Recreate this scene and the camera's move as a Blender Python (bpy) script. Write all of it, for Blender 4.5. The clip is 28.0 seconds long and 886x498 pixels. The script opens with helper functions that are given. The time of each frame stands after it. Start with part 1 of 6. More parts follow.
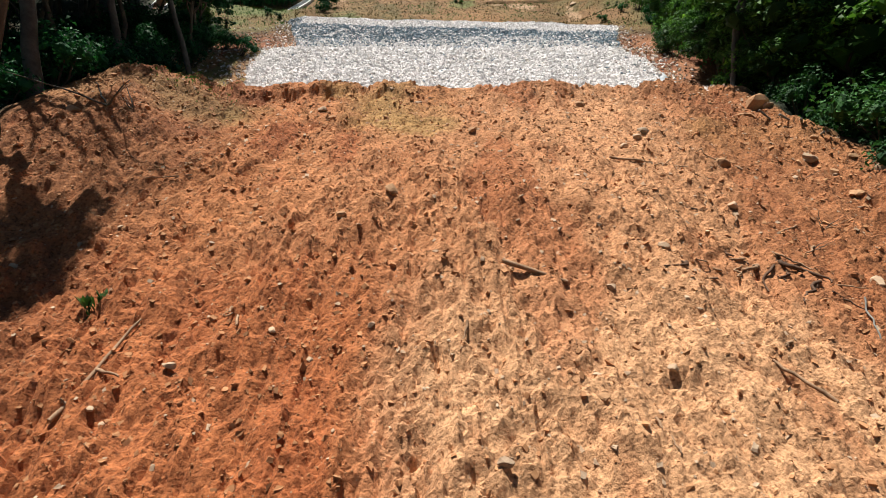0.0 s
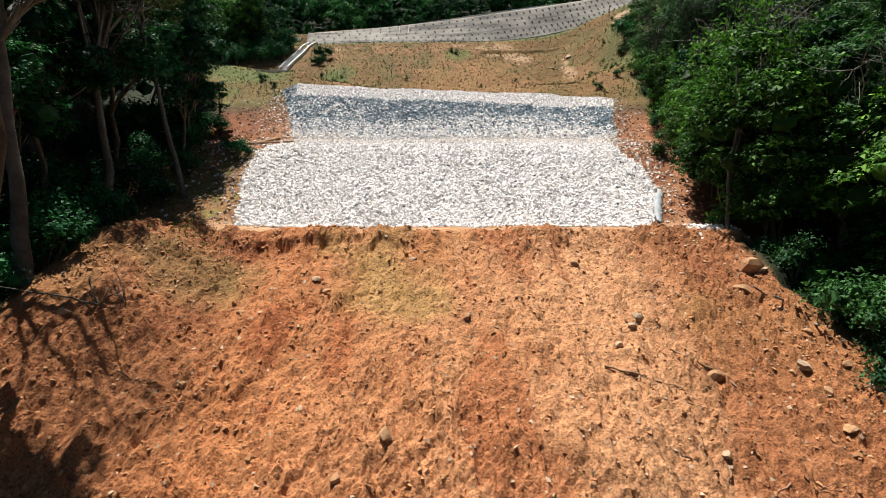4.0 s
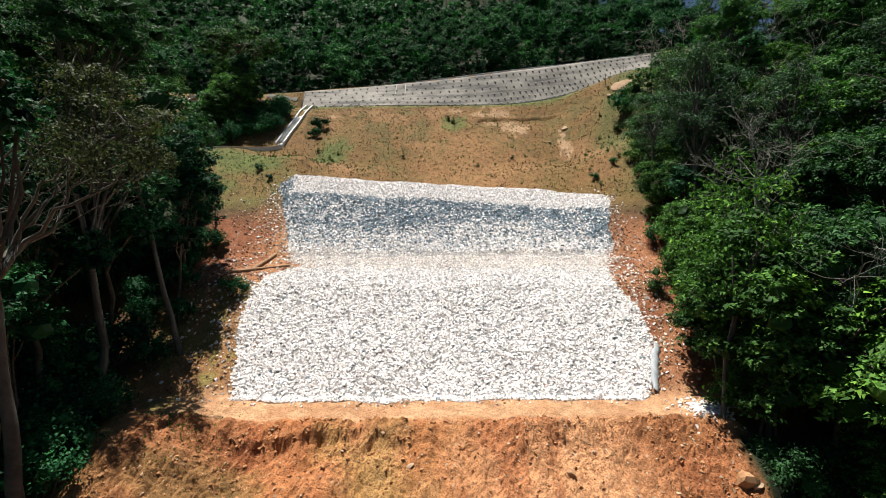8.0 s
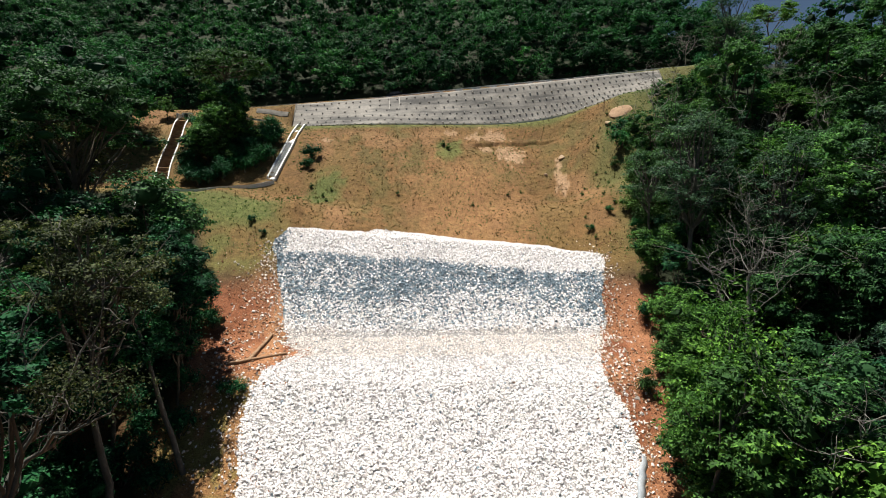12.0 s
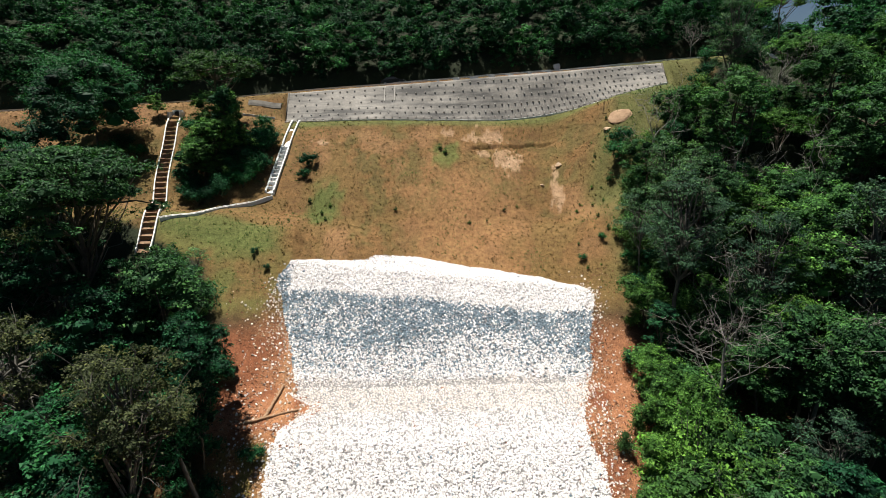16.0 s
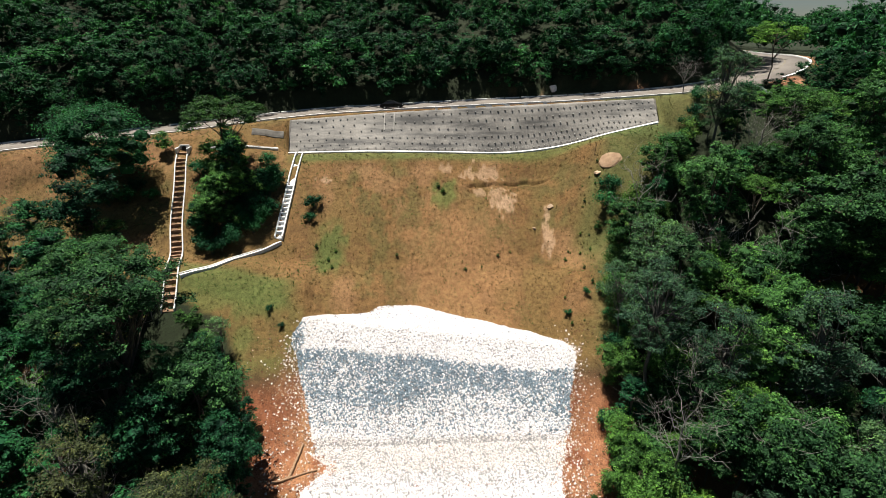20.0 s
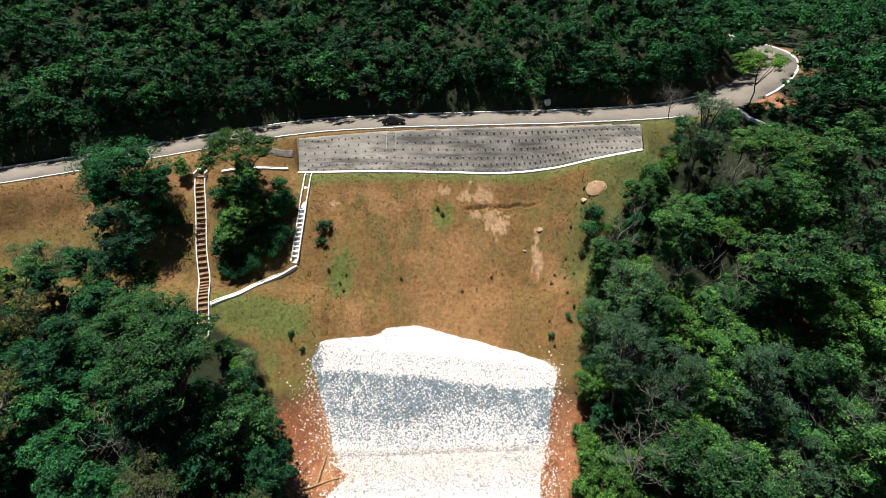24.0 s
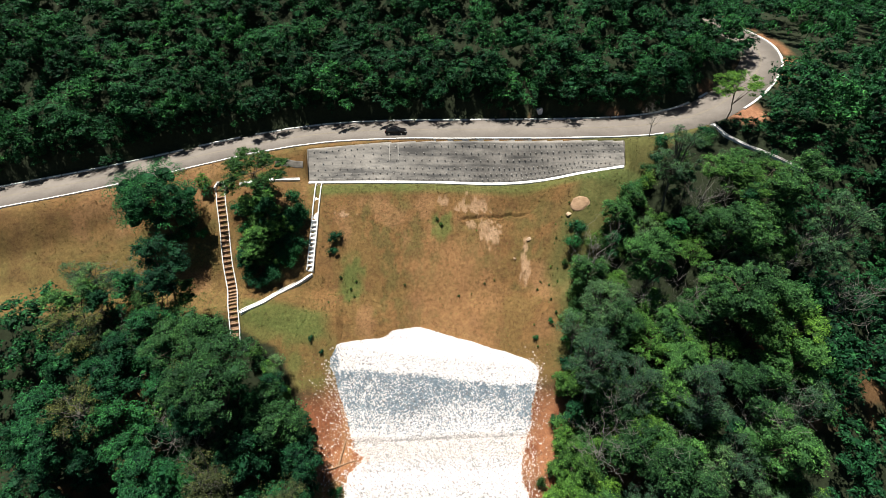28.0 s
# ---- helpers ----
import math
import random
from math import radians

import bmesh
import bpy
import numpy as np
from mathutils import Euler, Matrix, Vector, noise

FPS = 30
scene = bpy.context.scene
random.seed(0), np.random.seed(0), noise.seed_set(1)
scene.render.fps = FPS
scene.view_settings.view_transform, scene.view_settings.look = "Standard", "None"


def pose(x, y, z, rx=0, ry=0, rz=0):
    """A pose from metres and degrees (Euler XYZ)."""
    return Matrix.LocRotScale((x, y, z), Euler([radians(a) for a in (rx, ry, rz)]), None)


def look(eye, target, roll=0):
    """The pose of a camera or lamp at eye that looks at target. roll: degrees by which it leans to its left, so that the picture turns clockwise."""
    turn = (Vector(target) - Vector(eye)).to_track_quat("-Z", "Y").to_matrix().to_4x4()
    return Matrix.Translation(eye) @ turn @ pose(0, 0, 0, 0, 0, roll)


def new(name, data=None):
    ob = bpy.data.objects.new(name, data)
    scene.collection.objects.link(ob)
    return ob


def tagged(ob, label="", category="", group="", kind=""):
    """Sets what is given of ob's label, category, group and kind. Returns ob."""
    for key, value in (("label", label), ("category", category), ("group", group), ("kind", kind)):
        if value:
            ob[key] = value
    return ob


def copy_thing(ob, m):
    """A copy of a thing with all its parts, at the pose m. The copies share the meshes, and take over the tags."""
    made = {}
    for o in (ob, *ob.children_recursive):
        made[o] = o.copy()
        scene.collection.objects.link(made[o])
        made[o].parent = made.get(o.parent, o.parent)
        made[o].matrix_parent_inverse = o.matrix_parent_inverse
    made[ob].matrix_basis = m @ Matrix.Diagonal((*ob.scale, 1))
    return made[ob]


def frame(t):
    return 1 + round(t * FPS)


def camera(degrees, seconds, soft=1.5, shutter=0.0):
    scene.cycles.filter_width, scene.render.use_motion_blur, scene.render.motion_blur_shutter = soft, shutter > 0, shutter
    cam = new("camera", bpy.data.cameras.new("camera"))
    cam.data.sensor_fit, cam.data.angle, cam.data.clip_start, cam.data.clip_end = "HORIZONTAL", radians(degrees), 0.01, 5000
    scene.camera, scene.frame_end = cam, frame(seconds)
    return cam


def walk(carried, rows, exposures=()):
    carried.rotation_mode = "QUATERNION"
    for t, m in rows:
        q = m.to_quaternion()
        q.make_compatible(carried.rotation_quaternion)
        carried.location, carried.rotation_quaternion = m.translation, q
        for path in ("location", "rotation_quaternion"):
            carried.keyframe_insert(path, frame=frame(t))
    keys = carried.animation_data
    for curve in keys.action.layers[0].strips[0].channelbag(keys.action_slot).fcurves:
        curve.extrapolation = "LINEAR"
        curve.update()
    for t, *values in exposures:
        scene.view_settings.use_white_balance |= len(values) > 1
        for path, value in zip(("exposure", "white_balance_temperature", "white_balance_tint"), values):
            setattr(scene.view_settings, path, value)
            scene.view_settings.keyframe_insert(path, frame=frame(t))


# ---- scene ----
cam = camera(81.7, 28.0, soft=0.45)
METRES, EYE, TILT, LEAN, TURN = 100.0, 0.0, 0.0, 0.0, 0.0
ROWS = [
    (0.0, 0.0, 0.0, 0.0, -0.0, 0.0, -0.0),
    (0.5, -0.0, 0.0, 0.0082, -0.09, 0.0, 0.01),
    (1.0, -0.0003, 0.0002, 0.0169, -0.14, -0.02, 0.03),
    (1.5, -0.0003, 0.0005, 0.0262, -0.19, -0.02, 0.01),
    (2.0, -0.0003, 0.0004, 0.0368, -0.22, -0.05, 0.02),
    (2.5, -0.0006, -0.0, 0.048, -0.28, -0.07, 0.03),
    (3.0, -0.0, 0.0002, 0.0596, -0.31, -0.08, 0.03),
    (3.5, 0.0006, 0.0006, 0.0713, -0.36, -0.09, 0.05),
    (5.5, 0.0007, 0.0019, 0.1213, -0.68, -0.05, -0.03),
    (6.0, 0.0006, 0.0018, 0.1351, -0.71, -0.03, -0.04),
    (6.5, 0.0008, 0.0016, 0.1485, -0.77, -0.0, -0.03),
    (7.0, 0.001, 0.001, 0.1619, -0.77, 0.01, -0.01),
    (7.5, 0.0002, 0.0011, 0.176, -0.84, 0.03, 0.0),
    (8.0, 0.0005, 0.0014, 0.1918, -0.83, 0.05, 0.04),
    (8.5, 0.0009, 0.0018, 0.2076, -0.89, 0.06, 0.03),
    (9.0, 0.0024, 0.0026, 0.2229, -0.93, -0.66, 0.08),
    (9.5, 0.0029, 0.004, 0.2376, -1.03, -1.48, 0.08),
    (10.0, 0.0023, 0.0047, 0.2516, -1.11, -2.23, 0.07),
    (10.5, 0.002, 0.0052, 0.2655, -1.18, -2.92, 0.07),
    (11.0, 0.0017, 0.0058, 0.2804, -1.27, -3.68, 0.06),
    (11.5, 0.0012, 0.0063, 0.296, -1.35, -4.45, 0.0),
    (12.0, 0.0005, 0.0056, 0.3126, -1.41, -5.28, 0.02),
    (12.5, -0.0003, 0.0057, 0.329, -1.48, -6.14, 0.02),
    (14.5, -0.0013, 0.0082, 0.3974, -1.74, -11.79, 0.1),
    (15.0, -0.001, 0.009, 0.4159, -1.79, -12.84, 0.11),
    (15.5, -0.001, 0.009, 0.4366, -1.82, -13.91, 0.11),
    (16.0, -0.0012, 0.0093, 0.458, -1.88, -14.95, 0.08),
    (16.5, -0.0014, 0.0091, 0.4799, -1.92, -15.99, 0.06),
    (17.0, -0.0013, 0.009, 0.5009, -1.94, -16.96, 0.05),
    (17.5, -0.0018, 0.0088, 0.5229, -2.02, -17.95, 0.01),
    (18.0, -0.002, 0.0092, 0.5449, -2.06, -18.93, -0.02),
    (18.5, -0.0013, 0.0099, 0.567, -2.04, -19.9, -0.04),
    (19.0, -0.0009, 0.0103, 0.5894, -2.05, -20.84, -0.02),
    (19.5, -0.0014, 0.0102, 0.6132, -2.08, -21.81, -0.06),
    (20.0, -0.0014, 0.0094, 0.6361, -2.09, -22.71, -0.08),
    (20.5, -0.0011, 0.0082, 0.6593, -2.1, -23.64, -0.1),
    (21.0, -0.001, 0.0073, 0.6822, -2.12, -24.56, -0.09),
    (21.5, -0.0021, 0.0068, 0.7049, -2.17, -25.36, -0.12),
    (23.5, -0.0023, 0.0023, 0.7938, -2.22, -29.81, -0.06),
    (24.0, -0.0019, 0.0015, 0.8162, -2.21, -30.79, -0.04),
    (24.5, -0.0018, 0.0004, 0.8384, -2.2, -31.78, -0.04),
    (25.0, -0.0023, -0.0004, 0.8603, -2.22, -32.78, -0.04),
    (25.5, -0.0016, -0.0014, 0.8836, -2.22, -33.73, -0.05),
    (26.0, -0.0008, -0.0021, 0.9072, -2.22, -34.73, -0.03),
    (26.5, -0.0008, -0.003, 0.9297, -2.25, -35.72, -0.02),
    (27.0, -0.0008, -0.003, 0.9527, -2.25, -36.7, -0.0),
    (27.5, -0.0003, -0.0027, 0.9763, -2.26, -37.69, 0.04),
    (28.0, 0.0002, -0.0028, 0.9991, -2.28, -38.71, 0.05),
]
walk(cam, [(t, pose(0, 0, EYE, TILT, LEAN, TURN) @ pose(METRES * x, METRES * y, METRES * z, 90 + pitch, roll, yaw)) for t, x, y, z, yaw, pitch, roll in ROWS])

# ---- sky and sun ----
SUN = Vector((-0.19, 0.17, 1.0)).normalized()
world = bpy.data.worlds.new("sky")
scene.world = world
world.use_nodes = True
wn = world.node_tree
sky = wn.nodes.new("ShaderNodeTexSky")
sky.sky_type, sky.sun_disc = "NISHITA", False
sky.dust_density, sky.ozone_density = 0.3, 3.0
sky.sun_elevation, sky.sun_rotation = math.asin(SUN.z), math.atan2(SUN.x, SUN.y)
wn.links.new(sky.outputs[0], wn.nodes["Background"].inputs[0])
wn.nodes["Background"].inputs[1].default_value = 0.023
sun = new("sun", bpy.data.lights.new("sun", "SUN"))
sun.data.energy, sun.data.angle, sun.data.color = 5.2, radians(0.55), (1.0, 0.95, 0.86)
sun.matrix_world = look(SUN * 200, (0, 0, 0))
scene.view_settings.exposure = 0.88

# ---- materials ----
def material(name, rough=0.9, metal=0.0):
    m = bpy.data.materials.new(name)
    m.use_nodes = True
    b = m.node_tree.nodes["Principled BSDF"]
    b.inputs["Roughness"].default_value, b.inputs["Metallic"].default_value = rough, metal
    b.inputs["Specular IOR Level"].default_value = 0.25
    return m, m.node_tree, b


def node(nt, kind, **values):
    n = nt.nodes.new(kind)
    for key, value in values.items():
        n.inputs[key].default_value = value
    return n


def noise_tex(nt, scale, detail=6.0, rough=0.6, at=None):
    n = node(nt, "ShaderNodeTexNoise", Scale=scale, Detail=detail, Roughness=rough)
    if at is None:
        at = nt.nodes.new("ShaderNodeNewGeometry").outputs["Position"]
    nt.links.new(at, n.inputs["Vector"])
    return n.outputs["Fac"]


def ramp(nt, fac, stops):
    r = nt.nodes.new("ShaderNodeValToRGB")
    e = r.color_ramp.elements
    while len(e) < len(stops):
        e.new(0.5)
    for k, (pos, col) in zip(e, stops):
        k.position, k.color = pos, (*col, 1)
    nt.links.new(fac, r.inputs[0])
    return r.outputs[0]


def mix(nt, fac, a, b, mode="MIX"):
    n = nt.nodes.new("ShaderNodeMix")
    n.data_type, n.blend_type = "RGBA", mode
    for socket, value in ((n.inputs[0], fac), (n.inputs[6], a), (n.inputs[7], b)):
        if isinstance(value, (int, float)):
            socket.default_value = value
        elif isinstance(value, tuple):
            socket.default_value = (*value, 1)
        else:
            nt.links.new(value, socket)
    return n.outputs[2]


def bump(nt, b, fac, strength, distance):
    n = node(nt, "ShaderNodeBump", Strength=strength, Distance=distance)
    nt.links.new(fac, n.inputs["Height"])
    nt.links.new(n.outputs[0], b.inputs["Normal"])


def grainy(name, dark, light, scale, fine=None, rough=0.9, relief=0.02, metal=0.0, per_piece=0.0):
    """A surface mottled at two scales, with fine relief; pieces may differ in brightness."""
    m, nt, b = material(name, rough, metal)
    big, small = noise_tex(nt, scale), noise_tex(nt, fine or scale * 9, 8.0, 0.7)
    col = ramp(nt, big, [(0.3, dark), (0.7, light)])
    col = mix(nt, 0.55, col, ramp(nt, small, [(0.3, (0.45, 0.45, 0.45)), (0.62, (1.1, 1.1, 1.1))]), "MULTIPLY")
    if per_piece:
        isl = nt.nodes.new("ShaderNodeNewGeometry").outputs["Random Per Island"]
        obj = nt.nodes.new("ShaderNodeObjectInfo").outputs["Random"]
        add = nt.nodes.new("ShaderNodeMath")
        add.operation = "ADD"
        nt.links.new(isl, add.inputs[0]), nt.links.new(obj, add.inputs[1])
        fr = nt.nodes.new("ShaderNodeMath")
        fr.operation = "FRACT"
        nt.links.new(add.outputs[0], fr.inputs[0])
        lo = 1 - per_piece
        col = mix(nt, 1.0, col, ramp(nt, fr.outputs[0], [(0.0, (lo, lo, lo)), (1.0, (1.0, 1.0, 1.0))]), "MULTIPLY")
    nt.links.new(col, b.inputs["Base Color"])
    if relief:
        bump(nt, b, small, 0.6, relief)
    return m


def leafy(name, dark, light, tint_attr=False, hue=(1.0, 1.0, 1.0)):
    """Leaves: each its own shade, some light passing through."""
    m, nt, b = material(name, 0.6)
    b.inputs["Specular IOR Level"].default_value = 0.1
    isl = nt.nodes.new("ShaderNodeNewGeometry").outputs["Random Per Island"]
    col = ramp(nt, isl, [(0.0, tuple(0.6 * c for c in dark)), (0.55, tuple(0.5 * (c + d) for c, d in zip(dark, light))), (1.0, tuple(1.35 * c for c in light))])
    if tint_attr:
        a = nt.nodes.new("ShaderNodeAttribute")
        a.attribute_name = "tint"
        fac = a.outputs["Fac"]
    else:
        fac = nt.nodes.new("ShaderNodeObjectInfo").outputs["Random"]
    shade = ramp(nt, fac, [(0.0, (0.40, 0.50, 0.55)), (0.35, (0.70, 0.78, 0.76)), (0.75, (1.05, 1.12, 0.92)), (1.0, (1.5, 1.45, 1.0))])
    col = mix(nt, 1.0, col, shade, "MULTIPLY")
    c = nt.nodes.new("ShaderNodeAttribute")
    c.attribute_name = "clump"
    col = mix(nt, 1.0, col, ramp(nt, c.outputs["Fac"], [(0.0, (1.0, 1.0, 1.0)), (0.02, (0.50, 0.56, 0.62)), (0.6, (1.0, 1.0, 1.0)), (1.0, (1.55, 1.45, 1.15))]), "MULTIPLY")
    nt.links.new(col, b.inputs["Base Color"])
    t = nt.nodes.new("ShaderNodeBsdfTranslucent")
    nt.links.new(mix(nt, 1.0, col, (0.95, 1.15, 0.6), "MULTIPLY"), t.inputs[0])
    s = node(nt, "ShaderNodeMixShader", Fac=0.22)
    nt.links.new(b.outputs[0], s.inputs[1]), nt.links.new(t.outputs[0], s.inputs[2])
    nt.links.new(s.outputs[0], nt.nodes["Material Output"].inputs[0])
    return m


def ground_material():
    m, nt, b = material("earth", 0.95)
    a = nt.nodes.new("ShaderNodeAttribute")
    a.attribute_name = "earth"
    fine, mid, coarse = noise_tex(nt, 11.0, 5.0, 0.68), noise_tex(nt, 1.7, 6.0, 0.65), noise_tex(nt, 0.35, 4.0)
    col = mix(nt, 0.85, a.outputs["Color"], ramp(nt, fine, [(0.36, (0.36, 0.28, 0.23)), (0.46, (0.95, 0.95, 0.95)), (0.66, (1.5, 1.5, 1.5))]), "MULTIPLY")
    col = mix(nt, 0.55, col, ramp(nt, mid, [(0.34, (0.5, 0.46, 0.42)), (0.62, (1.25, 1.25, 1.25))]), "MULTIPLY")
    col = mix(nt, 0.35, col, ramp(nt, coarse, [(0.35, (0.75, 0.68, 0.62)), (0.65, (1.15, 1.15, 1.15))]), "MULTIPLY")
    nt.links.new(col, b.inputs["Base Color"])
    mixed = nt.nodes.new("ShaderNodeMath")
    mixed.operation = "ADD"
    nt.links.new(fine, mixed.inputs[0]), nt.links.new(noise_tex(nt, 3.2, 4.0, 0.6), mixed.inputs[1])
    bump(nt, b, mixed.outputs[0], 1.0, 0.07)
    return m


EARTH = ground_material()
CLOD = grainy("dry_clod", (0.35, 0.145, 0.06), (0.54, 0.29, 0.14), 0.6, 7.0, per_piece=0.4)
RED_CLOD = grainy("red_clod", (0.13, 0.05, 0.025), (0.27, 0.12, 0.06), 0.6, 7.0, per_piece=0.5)
ROCK = grainy("field_stone", (0.40, 0.26, 0.165), (0.60, 0.45, 0.31), 1.2, 9.0, per_piece=0.45)
BOULDER = grainy("brown_boulder", (0.36, 0.18, 0.085), (0.54, 0.33, 0.18), 1.5, 8.0, per_piece=0.3)
STONE_WHITE = grainy("white_stone", (0.88, 0.845, 0.84), (0.97, 0.94, 0.935), 2.0, 12.0, per_piece=0.30)
STONE_GREY = grainy("grey_stone", (0.17, 0.235, 0.285), (0.33, 0.415, 0.48), 2.0, 12.0, per_piece=0.5)
STONE_CREAM = grainy("cream_stone", (0.84, 0.765, 0.715), (0.95, 0.885, 0.845), 2.0, 12.0, per_piece=0.35)
STONE_TAN = grainy("tan_boulder", (0.24, 0.15, 0.09), (0.37, 0.25, 0.155), 0.8, 6.0)
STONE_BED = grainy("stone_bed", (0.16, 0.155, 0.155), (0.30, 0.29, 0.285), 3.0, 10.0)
WOOD = grainy("weathered_wood", (0.20, 0.12, 0.07), (0.40, 0.26, 0.16), 3.0, 20.0)
BARK = grainy("pale_bark", (0.05, 0.047, 0.04), (0.125, 0.12, 0.105), 1.0, 9.0, relief=0.03)
BARK_DARK = grainy("dark_bark", (0.045, 0.035, 0.025), (0.11, 0.09, 0.065), 1.2, 9.0, relief=0.03)
DEAD = grainy("bare_grey_wood", (0.12, 0.112, 0.10), (0.27, 0.26, 0.235), 1.5, 9.0)


def shotcrete():
    """Sprayed concrete with weather bands along it and pale and dark stains."""
    m, nt, b = material("shotcrete", 0.92)
    at = nt.nodes.new("ShaderNodeMapping")
    at.inputs["Scale"].default_value = (0.09, 0.3, 0.75)
    nt.links.new(nt.nodes.new("ShaderNodeNewGeometry").outputs["Position"], at.inputs["Vector"])
    bands = noise_tex(nt, 1.0, 6.0, 0.62, at.outputs[0])
    patch, fine = noise_tex(nt, 0.28, 5.0, 0.6), noise_tex(nt, 3.5, 6.0, 0.7)
    col = ramp(nt, bands, [(0.36, (0.102, 0.100, 0.098)), (0.46, (0.205, 0.197, 0.185)), (0.58, (0.283, 0.267, 0.246)), (0.68, (0.189, 0.185, 0.180))])
    col = mix(nt, 0.5, col, ramp(nt, patch, [(0.38, (0.62, 0.6, 0.57)), (0.62, (1.3, 1.27, 1.22))]), "MULTIPLY")
    col = mix(nt, 0.5, col, ramp(nt, fine, [(0.3, (0.6, 0.6, 0.6)), (0.65, (1.2, 1.2, 1.2))]), "MULTIPLY")
    nt.links.new(col, b.inputs["Base Color"])
    bump(nt, b, fine, 0.6, 0.04)
    return m


CONCRETE = shotcrete()
CONCRETE_PALE = grainy("patched_concrete", (0.30, 0.285, 0.26), (0.42, 0.40, 0.37), 0.8, 8.0)
ROOT = grainy("dark_root", (0.05, 0.03, 0.02), (0.16, 0.09, 0.055), 2.0, 14.0)
CONCRETE_GREY = grainy("bare_concrete", (0.085, 0.078, 0.068), (0.19, 0.175, 0.155), 0.8, 8.0)
WHITEWASH = grainy("whitewash", (0.66, 0.66, 0.65), (0.85, 0.85, 0.84), 1.0, 9.0)
STEP_WEAR = grainy("worn_step", (0.15, 0.085, 0.05), (0.32, 0.21, 0.13), 1.3, 9.0)
NAIL_HEAD = grainy("nail_head", (0.33, 0.32, 0.30), (0.52, 0.50, 0.47), 3.0, 20.0, per_piece=0.3)
NAIL_PLATE = grainy("rusted_plate", (0.06, 0.05, 0.045), (0.16, 0.11, 0.08), 3.0, 20.0, rough=0.7)
ASPHALT = grainy("faded_asphalt", (0.150, 0.132, 0.116), (0.215, 0.192, 0.170), 0.18, 5.0)
PAINT_LINE = grainy("faded_yellow_line", (0.19, 0.165, 0.125), (0.27, 0.235, 0.17), 1.0, 6.0)
FABRIC = grainy("geotextile", (0.30, 0.33, 0.36), (0.44, 0.47, 0.50), 1.2, 14.0)
CAR_PAINT = grainy("black_car_paint", (0.006, 0.006, 0.007), (0.012, 0.012, 0.014), 1.0, 5.0, rough=0.18, relief=0)
GLASS_DARK = grainy("tinted_glass", (0.012, 0.014, 0.016), (0.02, 0.022, 0.025), 1.0, 5.0, rough=0.05, relief=0)
RUBBER = grainy("rubber", (0.012, 0.012, 0.012), (0.03, 0.03, 0.03), 6.0, 30.0)
CHROME = grainy("alloy", (0.45, 0.45, 0.46), (0.6, 0.6, 0.61), 6.0, 30.0, rough=0.3, metal=1.0)
LAMP_RED = grainy("red_lens", (0.25, 0.01, 0.01), (0.35, 0.02, 0.02), 4.0, 20.0, rough=0.2)
LAMP_CLEAR = grainy("clear_lens", (0.5, 0.5, 0.5), (0.65, 0.65, 0.65), 4.0, 20.0, rough=0.15)
LEAF = {
    "mid": leafy("mid_green_leaves", (0.019, 0.064, 0.023), (0.074, 0.178, 0.058)),
    "dark": leafy("dark_green_leaves", (0.006, 0.041, 0.020), (0.026, 0.119, 0.049)),
    "bright": leafy("bright_green_leaves", (0.030, 0.088, 0.020), (0.095, 0.200, 0.046)),
    "olive": leafy("olive_leaves", (0.029, 0.073, 0.041), (0.080, 0.152, 0.083)),
    "brown": leafy("brownish_leaves", (0.031, 0.042, 0.020), (0.085, 0.094, 0.044)),
    "wood": leafy("woodland_leaves", (0.007, 0.042, 0.018), (0.034, 0.141, 0.051), True),
    "grass": leafy("dry_grass", (0.069, 0.042, 0.014), (0.129, 0.085, 0.030)),
    "weed": leafy("weed_leaves", (0.032, 0.075, 0.020), (0.081, 0.150, 0.040)),
}

# ---- terrain: heights in metres above the first eye ----
def smooth(a, b, v):
    u = np.clip((np.asarray(v, float) - a) / (b - a), 0, 1)
    return u * u * (3 - 2 * u)


PROFILE_Y = [-400, -60, -10, 0, 6, 9, 14.4, 17.3, 22.8, 26.7, 28.4, 29.3, 33, 42, 43.6, 48.5, 52, 56, 60, 64, 66.8, 72, 76, 80, 86, 91, 94]
PROFILE_Z = [-70, -30, -13.5, -9.6, -6.6, -4.6, -0.75, 1.7, 5.2, 7.5, 8.5, 9.25, 9.7, 16.2, 17.0, 18.5, 21.1, 23.9, 26.6, 26.8, 27.2, 31.2, 34.5, 37.5, 42.0, 44.4, 44.9]
ROAD = [(-260, 38, 33.5), (-160, 67, 40.3), (-110, 81, 43.4), (-83.5, 88, 45.0), (-63, 93.4, 46.4), (-44, 100.4, 47.6), (-34, 102.7, 48.5), (-21, 103.8, 49.7), (-6, 102.8, 50.7), (11, 99.8, 51.9),
        (28, 97.1, 53.0), (42, 95.1, 54.2), (51, 95.7, 55.0), (59, 98.6, 55.8), (67, 104.2, 56.7), (74, 111, 57.6), (80.3, 119.5, 58.5), (83.6, 129, 59.0), (83.5, 139, 59.2), (79, 152, 60.2), (70, 166, 61.5)]


def dense(points, n=16):
    """A smooth curve through the points (Catmull-Rom)."""
    p = np.array(points, float)
    p = np.vstack([2 * p[0] - p[1], p, 2 * p[-1] - p[-2]])
    u = np.linspace(0, 1, n, endpoint=False)[:, None]
    out = []
    for a, b, c, d in zip(p, p[1:], p[2:], p[3:]):
        out.append(0.5 * (2 * b + (c - a) * u + (2 * a - 5 * b + 4 * c - d) * u**2 + (3 * b - a - 3 * c + d) * u**3))
    return np.vstack(out + [p[-2:-1]])


